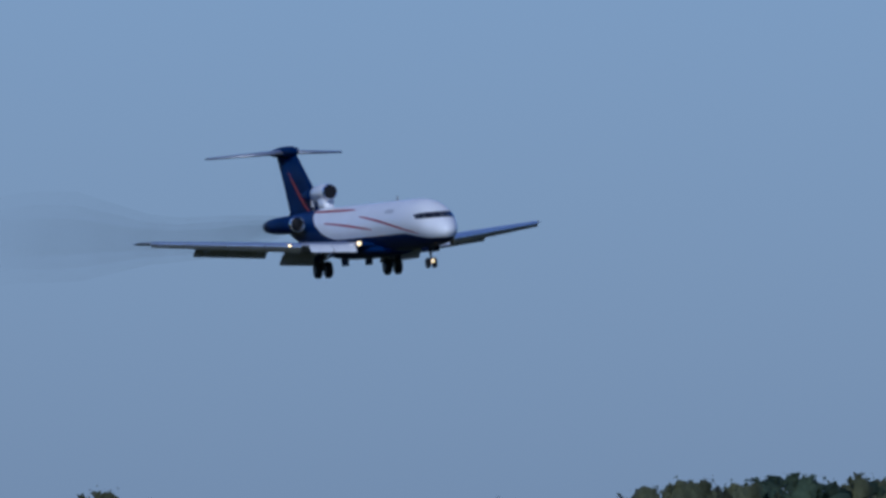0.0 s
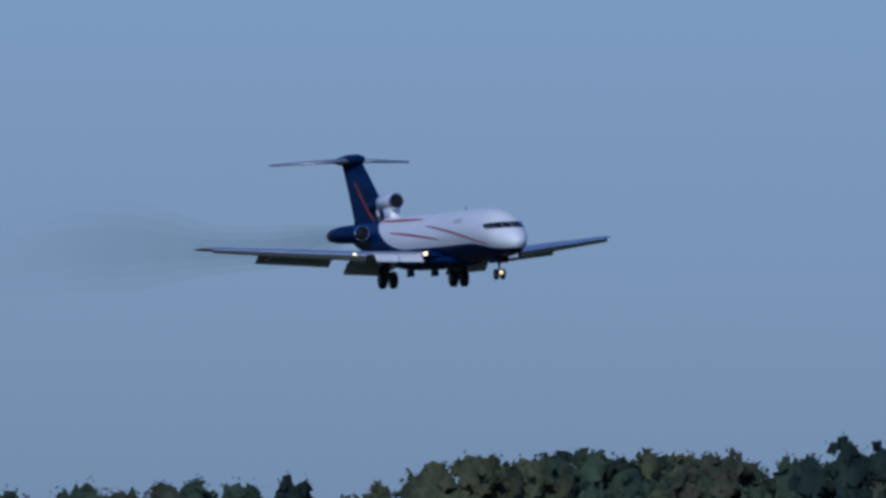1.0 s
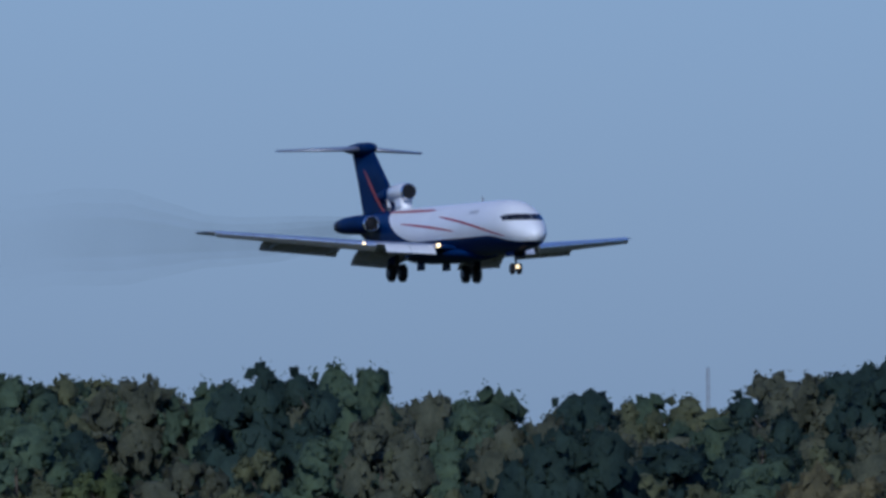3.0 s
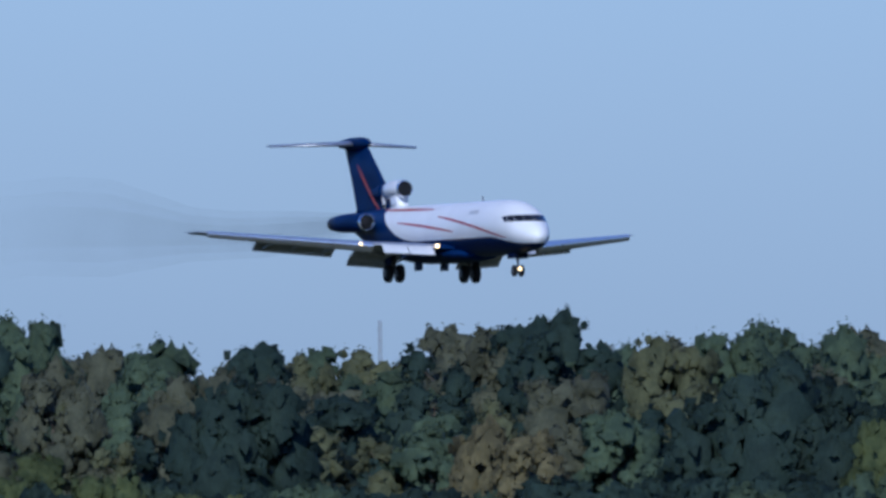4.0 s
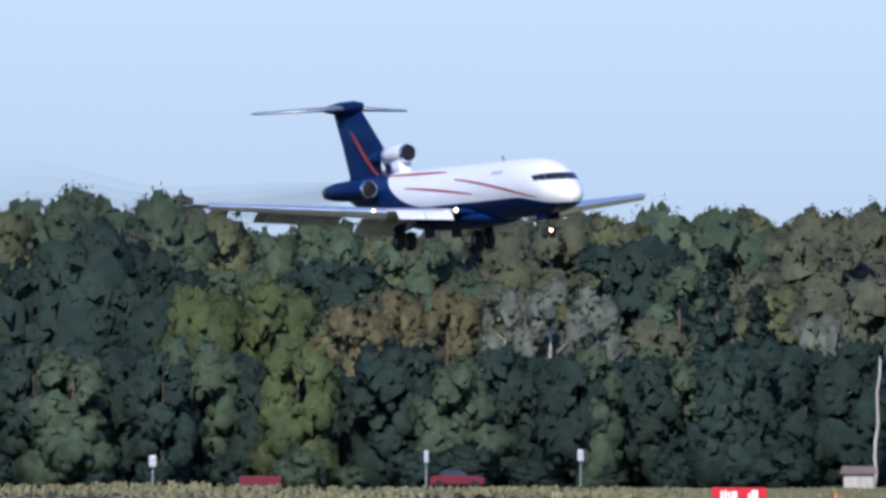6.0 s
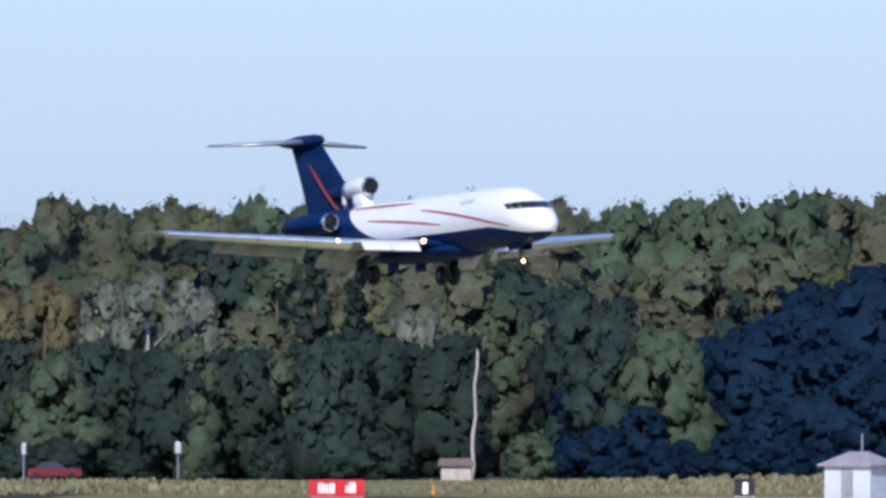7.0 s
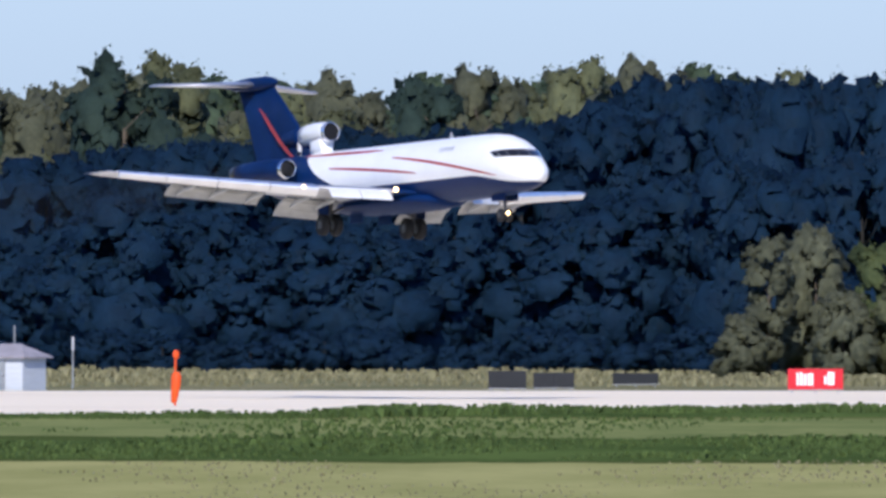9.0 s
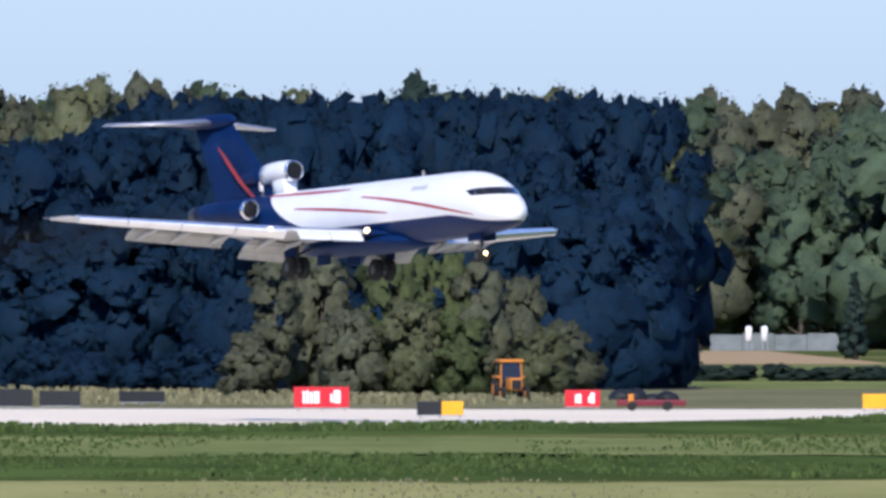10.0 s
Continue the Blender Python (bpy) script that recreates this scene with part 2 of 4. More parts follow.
def slab(name, side, y0, y1, fore, aft, dz0, dz1, thick, mat, parent, label="", gap=0.0):
    """A slat or a flap: a thin curved panel that follows the wing from y0 to y1, from fore to aft metres behind the given edge."""
    bm = bmesh.new()
    rings = []
    for y in (y0, y1):
        le, ch, z = wing_at(y)
        edge = le if gap < 0 else le + ch
        ring = []
        for k in range(5):
            q = k / 4
            ring.append((at_s(edge + fore + (aft - fore) * q), side * y, z + dz0 + (dz1 - dz0) * q + 0.10 * math.sin(q * math.pi)))
        for k in range(4, -1, -1):
            q = k / 4
            ring.append((at_s(edge + fore + (aft - fore) * q), side * y, z + dz0 + (dz1 - dz0) * q + 0.10 * math.sin(q * math.pi) - thick * (0.35 + 0.65 * math.sin(math.pi * min(0.9, q + 0.15)))))
        rings.append(ring)
    return part(name, loft(bm, rings, smooth=False), mat, parent, label)


# a drooped slat's section: metres aft of the wing's leading edge, metres above its chord line
SLAT_RING = ((0.45, 0.20), (0.20, 0.17), (-0.10, 0.11), (-0.34, 0.04), (-0.46, -0.04), (-0.47, -0.12), (-0.38, -0.25), (-0.24, -0.40), (-0.08, -0.52),
             (0.02, -0.50), (-0.06, -0.32), (0.0, -0.12), (0.20, 0.06))


def slat(side, y0, y1, wing):
    """A drooped slat with a rounded nose, hollow behind; its chord shrinks with the wing's."""
    rings = []
    for y in (y0, y1):
        le, ch, z = wing_at(y)
        k = 0.64 + 0.50 * (ch - 2.5) / 3.6
        rings.append([(at_s(le + q * k), side * y, z + h * k) for q, h in SLAT_RING])
    return part("slat", loft(bmesh.new(), rings, smooth=False), SLAT, wing, "bare metal slat")


def wheel(parent, x, y, z, r, w):
    tyre_profile = [(-w / 2, r * 0.62), (-w / 2, r * 0.86), (-w * 0.36, r * 0.98), (0, r), (w * 0.36, r * 0.98), (w / 2, r * 0.86), (w / 2, r * 0.62)]
    n = 24
    hub = new("wheel")
    hub.parent = parent
    hub.location = (x, y, z)
    bm = bmesh.new()
    loft(bm, [[(rr * math.cos(k / n * math.tau), q, rr * math.sin(k / n * math.tau)) for k in range(n)] for q, rr in tyre_profile])
    part("tyre", bm, RUBBER, hub, "black rubber tyre")
    bm = bmesh.new()
    loft(bm, [[(rr * math.cos(k / n * math.tau), q, rr * math.sin(k / n * math.tau)) for k in range(n)]
              for q, rr in ((-w * 0.52, r * 0.3), (-w * 0.47, r * 0.6), (w * 0.47, r * 0.6), (w * 0.52, r * 0.3))])
    part("rim", bm, STEEL, hub, "grey metal wheel rim")


def nacelle(plane, y, z, s0):
    """A side engine: cowl, bright lip, dark inlet with a nose cone, burnt nozzle."""
    bm = bmesh.new()
    turned(bm, [(at_s(s0 + q), r) for q, r in ((0.12, 0.55), (0.35, 0.62), (1.0, 0.68), (3.0, 0.71), (5.2, 0.66), (6.6, 0.58), (6.6, 0.5))], (y, z))
    pod = part("engine_pod", bm, NAVY, plane, "navy engine pod beside the tail")
    bm = bmesh.new()
    loft(bm, [[(at_s(s0 + q), y + r * math.cos(k / 28 * math.tau), z + r * math.sin(k / 28 * math.tau)) for k in range(28)]
              for q, r in ((0.24, 0.618), (0.10, 0.595), (0.02, 0.565), (0.0, 0.54), (0.05, 0.515), (0.25, 0.50))], caps=False)
    part("intake_lip", bm, CHROME, pod, "polished metal intake lip")
    bm = bmesh.new()
    turned(bm, [(at_s(s0 + 0.11), 0.51), (at_s(s0 + 0.10), 0.3), (at_s(s0 + 0.02), 0.05)], (y, z))
    part("intake", bm, DARK, pod, "dark engine intake")
    bm = bmesh.new()
    turned(bm, [(at_s(s0 + 6.5), 0.56), (at_s(s0 + 7.6), 0.47), (at_s(s0 + 7.6), 0.40)], (y, z))
    part("nozzle", bm, SOOT, pod, "burnt metal exhaust nozzle")
    bm = bmesh.new()
    inner = 1.2 if y > 0 else -1.2
    loft(bm, [airfoil(at_s(s0 + 1.2), inner, z - 0.1, 4.6, 0.09), airfoil(at_s(s0 + 1.4), y * 0.82, z, 4.2, 0.08)])
    part("pylon", bm, NAVY, pod)


def build_airliner():
    plane = tagged(new("airliner"), "white and navy three-engined jet airliner with red stripes, wheels down", "airplane")
    bm = bmesh.new()
    rings, n = [], 48
    for k in range(len(HULL) - 1):
        steps = 1 if HULL[k + 1][0] - HULL[k][0] < 1.2 else 3
        for q in range(steps):
            s = HULL[k][0] + (HULL[k + 1][0] - HULL[k][0]) * q / steps
            _, w, lo, hi = hull_at(s)
            rings.append([(at_s(s), w * math.cos(a / n * math.tau), (lo + hi) / 2 + (hi - lo) / 2 * math.sin(a / n * math.tau)) for a in range(n)])
    s, w, lo, hi = HULL[-1]
    rings.append([(at_s(s), w * math.cos(a / n * math.tau), (lo + hi) / 2 + (hi - lo) / 2 * math.sin(a / n * math.tau)) for a in range(n)])
    hull = part("fuselage", loft(bm, rings), livery(), plane, "white fuselage with navy belly and tail")
    # belly fairing between the wings
    bm = bmesh.new()
    rings = []
    for s, w, lo, hi in ((12.2, 0.6, 1.15, 1.6), (13.5, 1.5, 0.98, 1.9), (16, 1.98, 0.88, 2.1), (20, 2.08, 0.86, 2.15), (24, 2.02, 0.92, 2.1), (26.5, 1.5, 1.05, 1.9), (28, 0.6, 1.22, 1.6)):
        rings.append([(at_s(s), w * math.cos(a / 24 * math.tau), (lo + hi) / 2 + (hi - lo) / 2 * math.sin(a / 24 * math.tau)) for a in range(24)])
    part("belly_fairing", loft(bm, rings), NAVY, plane, "navy belly fairing")
    # flight deck windows: three panes a side, wrapped round the nose
    def on_nose(y, z, off=0.02):
        lo, hi = 0.2, 8.0
        for _ in range(40):
            mid = (lo + hi) / 2
            _, w, keel, crown = hull_at(mid)
            inside = (y / w) ** 2 + ((z - (keel + crown) / 2) / ((crown - keel) / 2)) ** 2 < 1
            lo, hi = (lo, mid) if inside else (mid, hi)
        return Vector((at_s(lo) + off, y * (1 + off / 2), z + off))
    for side in (-1, 1):
        for y0, y1, z0, z1, z2 in ((0.02, 0.61, 3.54, 3.99, 3.99), (0.63, 1.11, 3.53, 3.99, 3.97), (1.125, 1.41, 3.52, 3.97, 3.92), (1.42, 1.57, 3.52, 3.91, 3.84)):
            verts, faces = [], []
            for k in range(5):
                y = y0 + (y1 - y0) * k / 4
                top = z1 + (z2 - z1) * k / 4
                for off in (0.02, -0.04):
                    verts += [on_nose(side * y, z0, off), on_nose(side * y, (z0 + top) / 2, off), on_nose(side * y, top, off)]
            for k in range(4):
                for j in range(2):
                    faces.append((6 * k + j, 6 * k + j + 1, 6 * k + j + 7, 6 * k + j + 6))
                faces += [(6 * k, 6 * k + 6, 6 * k + 9, 6 * k + 3), (6 * k + 2, 6 * k + 5, 6 * k + 11, 6 * k + 8)]
            faces += [(0, 3, 4, 1), (1, 4, 5, 2), (24, 25, 28, 27), (25, 26, 29, 28)]
            raw("cockpit_window", verts, faces, GLASS, hull, "dark flight deck window")
    ribbon("upper_stripe", bow((31.5, 4.92), (20.0, 4.74), 0.0), 0.17, RED, hull, "red paint stripe")
    ribbon("long_stripe", bow((17.8, 4.18), (3.2, 2.40), 0.16), 0.17, RED, hull, "red paint stripe")
    ribbon("lower_stripe", bow((26.5, 3.90), (13.8, 3.02), 0.06), 0.17, RED, hull, "red paint stripe")
    # registration, a grey unreadable bar high on the flank
    for side in (-1, 1):
        for k in range(5):
            s0 = 9.2 + k * 0.42
            q = [skin_point(s0, 4.18, side, 0.012), skin_point(s0 + 0.30, 4.18, side, 0.012), skin_point(s0 + 0.30, 4.46, side, 0.012), skin_point(s0, 4.46, side, 0.012)]
            raw("marking_bar", q, [(0, 1, 2, 3)], WINGGREY, hull, "pale grey marking bar")
    # cabin antenna and beacon
    bm = bmesh.new()
    loft(bm, [airfoil(at_s(12.4), 0, 5.1, 0.55, 0.06, n=6), [(x, y, z + 0.45) for x, y, z in airfoil(at_s(12.65), 0, 5.1, 0.3, 0.06, n=6)]])
    part("antenna", bm, WHITE, hull, "white blade antenna")
    # fin with its red stripe, and the bullet at its top
    fin_sections = ((4.6, 31.6, 9.7), (5.2, 32.3, 8.6), (7.4, 35.2, 6.9), (9.9, 38.8, 4.9))

    def fin_ring(z, s, chord, grow=0.0):
        return [(x, h + (grow if h > 0 else -grow), z) for x, h, _ in [(p[0], p[2], 0) for p in airfoil(at_s(s), 0, 0, chord, 0.045)]]
    bm = bmesh.new()
    fin = part("fin", loft(bm, [fin_ring(*q) for q in fin_sections]), NAVY, plane, "navy swept fin with a red stripe")
    bm = bmesh.new()
    rings = []
    for q, r in ((38.0, 0.05), (38.5, 0.28), (39.6, 0.40), (42, 0.42), (44, 0.30), (45.4, 0.12), (45.9, 0.03)):
        rings.append([(at_s(q), r * math.cos(a / 16 * math.tau), 9.95 + r * 1.05 * math.sin(a / 16 * math.tau)) for a in range(16)])
    part("bullet_fairing", loft(bm, rings), NAVY, fin)
    for side in (-1, 1):
        verts, faces = [], []
        path = ((8.35, 39.9, 0.10), (7.9, 39.2, 0.26), (7.2, 38.3, 0.34), (6.2, 36.9, 0.36), (5.4, 35.6, 0.36), (4.95, 34.6, 0.34))
        for z, s, w in path:
            c = 0.30
            verts += [(at_s(s - w * 0.7), side * c, z), (at_s(s + w * 0.7), side * c, z)]
        for k in range(len(path) - 1):
            faces.append((2 * k, 2 * k + 1, 2 * k + 3, 2 * k + 2))
        raw("fin_stripe", verts, faces, RED, fin, "red paint stripe")
    # centre engine: intake over the fuselage, duct into the fin's root
    bm = bmesh.new()
    rings = []
    for s, w, h, z in ((30.1, 0.57, 0.57, 6.45), (30.5, 0.63, 0.63, 6.45), (31.8, 0.66, 0.66, 6.44), (33.0, 0.60, 0.64, 6.40), (33.9, 0.50, 0.60, 6.36)):
        rings.append([(at_s(s), w * math.cos(a / 28 * math.tau), z + h * math.sin(a / 28 * math.tau)) for a in range(28)])
    duct = part("centre_intake_duct", loft(bm, rings), WHITE, plane, "white centre engine duct ahead of the fin")
    bm = bmesh.new()
    loft(bm, [[(at_s(30.0 + q), r * math.cos(k / 28 * math.tau), 6.45 + r * math.sin(k / 28 * math.tau)) for k in range(28)]
              for q, r in ((0.24, 0.625), (0.08, 0.605), (0.0, 0.575), (0.0, 0.55), (0.06, 0.525))], caps=False)
    part("intake_lip", bm, CHROME, duct, "polished metal intake lip")
    bm = bmesh.new()
    turned(bm, [(at_s(30.08), 0.53), (at_s(30.085), 0.05)], (0, 6.45))
    part("intake", bm, DARK, duct, "dark engine intake")
    bm = bmesh.new()
    rings = []
    for s, w, h, z in ((33.85, 0.512, 0.612, 6.362), (34.9, 0.42, 0.56, 6.32), (36.2, 0.32, 0.44, 6.26), (37.6, 0.20, 0.28, 6.2)):
        rings.append([(at_s(s), w * math.cos(a / 28 * math.tau), z + h * math.sin(a / 28 * math.tau)) for a in range(28)])
    part("duct_fairing", loft(bm, rings), NAVY, duct, "navy fairing where the duct runs into the fin")
    bm = bmesh.new()
    loft(bm, [fin_ring(4.9, 30.3, 3.9, 0.40), fin_ring(5.4, 30.5, 3.6, 0.34), fin_ring(6.0, 30.6, 3.4, 0.42)])
    part("duct_pylon", bm, WHITE, duct)
    bm = bmesh.new()
    turned(bm, [(at_s(40.8), 0.50), (at_s(42.2), 0.44), (at_s(42.2), 0.36)], (0, 4.15))
    part("tail_nozzle", bm, SOOT, plane, "burnt metal exhaust nozzle")
    for y in (-2.75, 2.75):
        nacelle(plane, y, 4.05, 30.4)
    # tailplane
    for side in (-1, 1):
        bm = bmesh.new()
        loft(bm, [airfoil(at_s(40.4), side * 0.15, 9.85, 3.7, 0.075), airfoil(at_s(43.7), side * 5.5, 9.74, 1.5, 0.085)])
        part("tailplane", bm, SKIN, plane, "bare metal tailplane")
    # wings with slats, flaps, track fairings
    for side in (-1, 1):
        bm = bmesh.new()
        rings = []
        for y, th in ((2.3, 0.036), (3.2, 0.042), (6, 0.045), (9, 0.047), (12, 0.044), (15, 0.042), (16.2, 0.036), (16.45, 0.012)):
            le, ch, z = wing_at(y)
            rings.append(airfoil(at_s(le), side * y, z, ch, th, droop=0.10 * ch * 0.35))
        wing = part("wing", loft(bm, rings), SKIN, plane, "bare aluminium swept wing")
        bm = bmesh.new()
        rings = []
        for y, th in ((0.6, 0.040), (1.6, 0.038), (2.36, 0.0375)):
            le, ch, z = wing_at(y)
            rings.append(airfoil(at_s(le), side * y, z, ch, th, droop=0.10 * ch * 0.35))
        part("wing_root", loft(bm, rings), NAVY, wing, "navy wing root fillet")
        for y0, y1 in ((2.75, 4.2), (4.25, 5.7)):
            slab("leading_edge_flap", side, y0, y1, -0.60, 0.15, -0.50, 0.06, 0.10, KRUEGER, wing, "bare metal leading-edge flap", gap=-1)
        for y0, y1 in ((6.3, 8.6), (8.65, 11.1), (11.15, 13.6), (13.65, 15.9)):
            slat(side, y0, y1, wing)
        for y0, y1, k in ((2.3, 5.75, 0.80), (6.9, 12.0, 0.50)):
            slab("fore_flap", side, y0, y1, -0.85 * k, 0.05 * k, -0.42 * k, -0.50 * k, 0.09, FLAPGREY, wing, "pale grey flap panel")
            slab("main_flap", side, y0, y1, 0.02 * k, 1.15 * k, -0.55 * k, -1.02 * k, 0.12, FLAPGREY, wing, "pale grey flap panel")
            slab("aft_flap", side, y0, y1, 1.16 * k, 1.80 * k, -1.08 * k, -1.62 * k, 0.08, FLAPGREY, wing, "pale grey flap panel")
        for y in (3.4, 5.0, 7.6, 9.6, 11.4):
            le, ch, z = wing_at(y)
            bm = bmesh.new()
            rings = []
            for q, r, d in ((-2.4, 0.03, 0.22), (-1.6, 0.13, 0.34), (-0.4, 0.15, 0.45), (0.4, 0.12, 0.65), (0.8, 0.03, 0.82)):
                rings.append([(at_s(le + ch + q), side * y + 0.6 * r * math.cos(a / 10 * math.tau), z - d + r * math.sin(a / 10 * math.tau)) for a in range(10)])
            part("flap_track_fairing", loft(bm, rings), WINGGREY, wing)
        le, ch, z = wing_at(16.45)
        bm = bmesh.new()
        rod(bm, (at_s(le + 1.2), side * 16.4, z), (at_s(le + 3.3), side * 16.4, z + 0.05), 0.05, 0.01, 8)
        part("static_wick", bm, SKIN, wing)
        # lit landing lights on the starboard wing: one at the root, one further out
        for y, ds, dz, r in ((2.62, -0.62, 0.10, 0.16), (7.1, -0.65, -0.05, 0.11)) if side < 0 else ():
            le, ch, z = wing_at(y)
            bm = bmesh.new()
            bmesh.ops.create_uvsphere(bm, u_segments=16, v_segments=10, radius=r, matrix=Matrix.Translation((at_s(le + ds), side * y, z + dz)) @ Matrix.Diagonal((0.5, 1, 1, 1)))
            part("landing_light", bm, LAMP, wing, "lit landing light")
    # main gear
    for side in (-1, 1):
        gear = new("main_gear")
        gear.parent = plane
        gear.location = (at_s(24.0), side * 2.86, 0)
        bm = bmesh.new()
        rod(bm, (0, 0, 1.9), (0, 0, 0.95), 0.17)
        rod(bm, (0, 0, 1.0), (0, 0, 0.28), 0.11)
        rod(bm, (0, -0.5, 0.27), (0, 0.5, 0.27), 0.09)
        part("strut", bm, STEEL, gear, "grey steel gear strut")
        bm = bmesh.new()
        rod(bm, (0, 0, 0.95), (0.1, -side * 1.6, 1.7), 0.08)
        part("side_brace", bm, STEEL, gear)
        bm = bmesh.new()
        box(bm, (-0.75, side * 0.42, 0.85), (0.75, side * 0.47, 1.75), 0.02)
        part("gear_door", bm, NAVY, gear, "navy gear door")
        for y in (-0.43, 0.43):
            wheel(gear, 0, y, 0.25, 0.67, 0.46)
    gear = new("nose_gear")
    gear.parent = plane
    gear.location = (at_s(5.0), 0, 0)
    bm = bmesh.new()
    rod(bm, (-0.1, 0, 1.5), (0, 0, 0.75), 0.11)
    rod(bm, (0, 0, 0.8), (0, 0, 0.1), 0.075)
    rod(bm, (0, -0.3, 0.08), (0, 0.3, 0.08), 0.06)
    rod(bm, (0, 0, 0.75), (-0.9, 0, 1.45), 0.05)
    part("strut", bm, STEEL, gear, "grey steel gear strut")
    for side in (-1, 1):
        bm = bmesh.new()
        box(bm, (-1.0, side * 0.42, 0.95), (0.9, side * 0.46, 1.45), 0.015)
        part("gear_door", bm, NAVY, gear, "navy gear door")
        wheel(gear, 0, side * 0.26, 0.08, 0.41, 0.26)
    bm = bmesh.new()
    bmesh.ops.create_uvsphere(bm, u_segments=16, v_segments=10, radius=0.125, matrix=Matrix.Translation((0.46, 0, 0.22)) @ Matrix.Diagonal((0.5, 1, 1, 1)))
    part("taxi_light", bm, LAMP, gear, "lit nose gear light")
    # gear bay door under the belly
    for side in (-1, 1):
        bm = bmesh.new()
        box(bm, (at_s(25.0), side * 0.95, 0.45), (at_s(23.2), side * 1.0, 1.15), 0.02)
        part("bay_door", bm, NAVY, plane, "navy gear bay door")
    return plane


# ---------- ground ----------
def grass_material():
    """Mown airfield grass: long bands of fresher and drier growth, tufts and bare patches."""
    mt = material("airfield_grass", (0.100, 0.120, 0.040), 0.9, var=0.3, scale=0.05, bump=0.4, bump_scale=3, spec=0.0)
    n, l = mt.node_tree.nodes, mt.node_tree.links
    p = n["Principled BSDF"]
    base = p.inputs["Base Color"].links[0].from_socket
    tc, mp, nz = n.new("ShaderNodeTexCoord"), n.new("ShaderNodeMapping"), n.new("ShaderNodeTexNoise")
    mp.inputs["Scale"].default_value = (0.004, 0.011, 1)
    l.new(tc.outputs["Object"], mp.inputs[0]), l.new(mp.outputs[0], nz.inputs[0])
    nz.inputs["Scale"].default_value, nz.inputs["Detail"].default_value = 1.0, 5
    ramp = n.new("ShaderNodeValToRGB")
    ramp.color_ramp.elements[0].position, ramp.color_ramp.elements[0].color = 0.40, (0.035, 0.062, 0.016, 1)
    ramp.color_ramp.elements[1].position, ramp.color_ramp.elements[1].color = 0.60, (0.21, 0.20, 0.075, 1)
    l.new(nz.outputs[0], ramp.inputs[0])
    mx = n.new("ShaderNodeMix")
    mx.data_type = "RGBA"
    mx.inputs[0].default_value = 0.555
    l.new(base, mx.inputs[6]), l.new(ramp.outputs[0], mx.inputs[7]), l.new(mx.outputs[2], p.inputs["Base Color"])
    return mt


GRASS = grass_material()
DRY = material("dry_grass", (0.325, 0.310, 0.125), 0.9, second=(0.240, 0.240, 0.090), scale=0.12, bump=0.4, bump_scale=3, spec=0.0, stretch=(1, 0.12, 1))
LUSH = material("lush_grass", (0.085, 0.125, 0.036), 0.9, second=(0.040, 0.066, 0.020), scale=0.12, bump=0.5, bump_scale=3, spec=0.0, stretch=(1, 0.12, 1))
PALE = material("pale_grass", (0.205, 0.225, 0.085), 0.9, second=(0.125, 0.155, 0.055), scale=0.12, bump=0.4, bump_scale=3, spec=0.0, stretch=(1, 0.12, 1))
VERGE = material("rough_grass", (0.205, 0.190, 0.105), 0.9, second=(0.140, 0.142, 0.075), scale=0.08, bump=0.4, bump_scale=3, spec=0.0, stretch=(1, 0.12, 1))
TAN = material("tan_stubble", (0.44, 0.30, 0.15), 0.9, var=0.25, scale=0.05, spec=0.1)
BOUNCE_CUT = material("bounce_cut_ground", (0.045, 0.052, 0.026), 0.95, var=0.4, scale=0.1, spec=0.1)
CONCRETE = material("sunlit_concrete", (0.88, 0.76, 0.58), 0.85, second=(0.78, 0.66, 0.49), scale=0.05, spec=0.2, stretch=(0.25, 1, 1))
SOIL = material("forest_floor", (0.05, 0.05, 0.03), 0.95, var=0.4, scale=0.2)

bm = bmesh.new()
bmesh.ops.create_grid(bm, x_segments=24, y_segments=24, size=4900)
tagged(part("ground", bm, GRASS), "flat airfield grass reaching to the woods", "grass", kind="structure")


def sheet(name, mat, x0, x1, y0, y1, z, label, category, wobble=0.0, seed=0, n=220):
    """A flat strip of ground cover with an uneven near and far edge."""
    verts, faces = [], []
    for k in range(n + 1):
        x = x0 + (x1 - x0) * k / n
        e0 = wobble * noise.noise((x * 0.02, seed, 0.3)) + wobble * 0.5 * noise.noise((x * 0.09, seed, 4.3)) + wobble * 0.25 * noise.noise((x * 0.4, seed, 6.1))
        e1 = wobble * noise.noise((x * 0.02, seed, 8.3)) + wobble * 0.5 * noise.noise((x * 0.09, seed, 14.3)) + wobble * 0.25 * noise.noise((x * 0.4, seed, 16.1))
        verts += [(x, (y0(x) if callable(y0) else y0) + e0, z), (x, y1 + e1, z)]
    for k in range(n):
        faces.append((2 * k, 2 * k + 2, 2 * k + 3, 2 * k + 1))
    return tagged(raw(name, verts, faces, mat), label, category, kind="structure")


def near_edge(x):
    """How far out the runway's near edge lies: it draws away to the east."""
    for (a, p), (b, q) in (((-60, 1800), (-42, 1726)), ((-42, 1726), (-20, 1728)), ((-20, 1728), (0, 1795)), ((0, 1795), (22, 1812)), ((22, 1812), (50, 1930)), ((50, 1930), (200, 1960))):
        if a <= x <= b:
            return p + (q - p) * (x - a) / (b - a)
    return 1800 if x < 0 else 1960


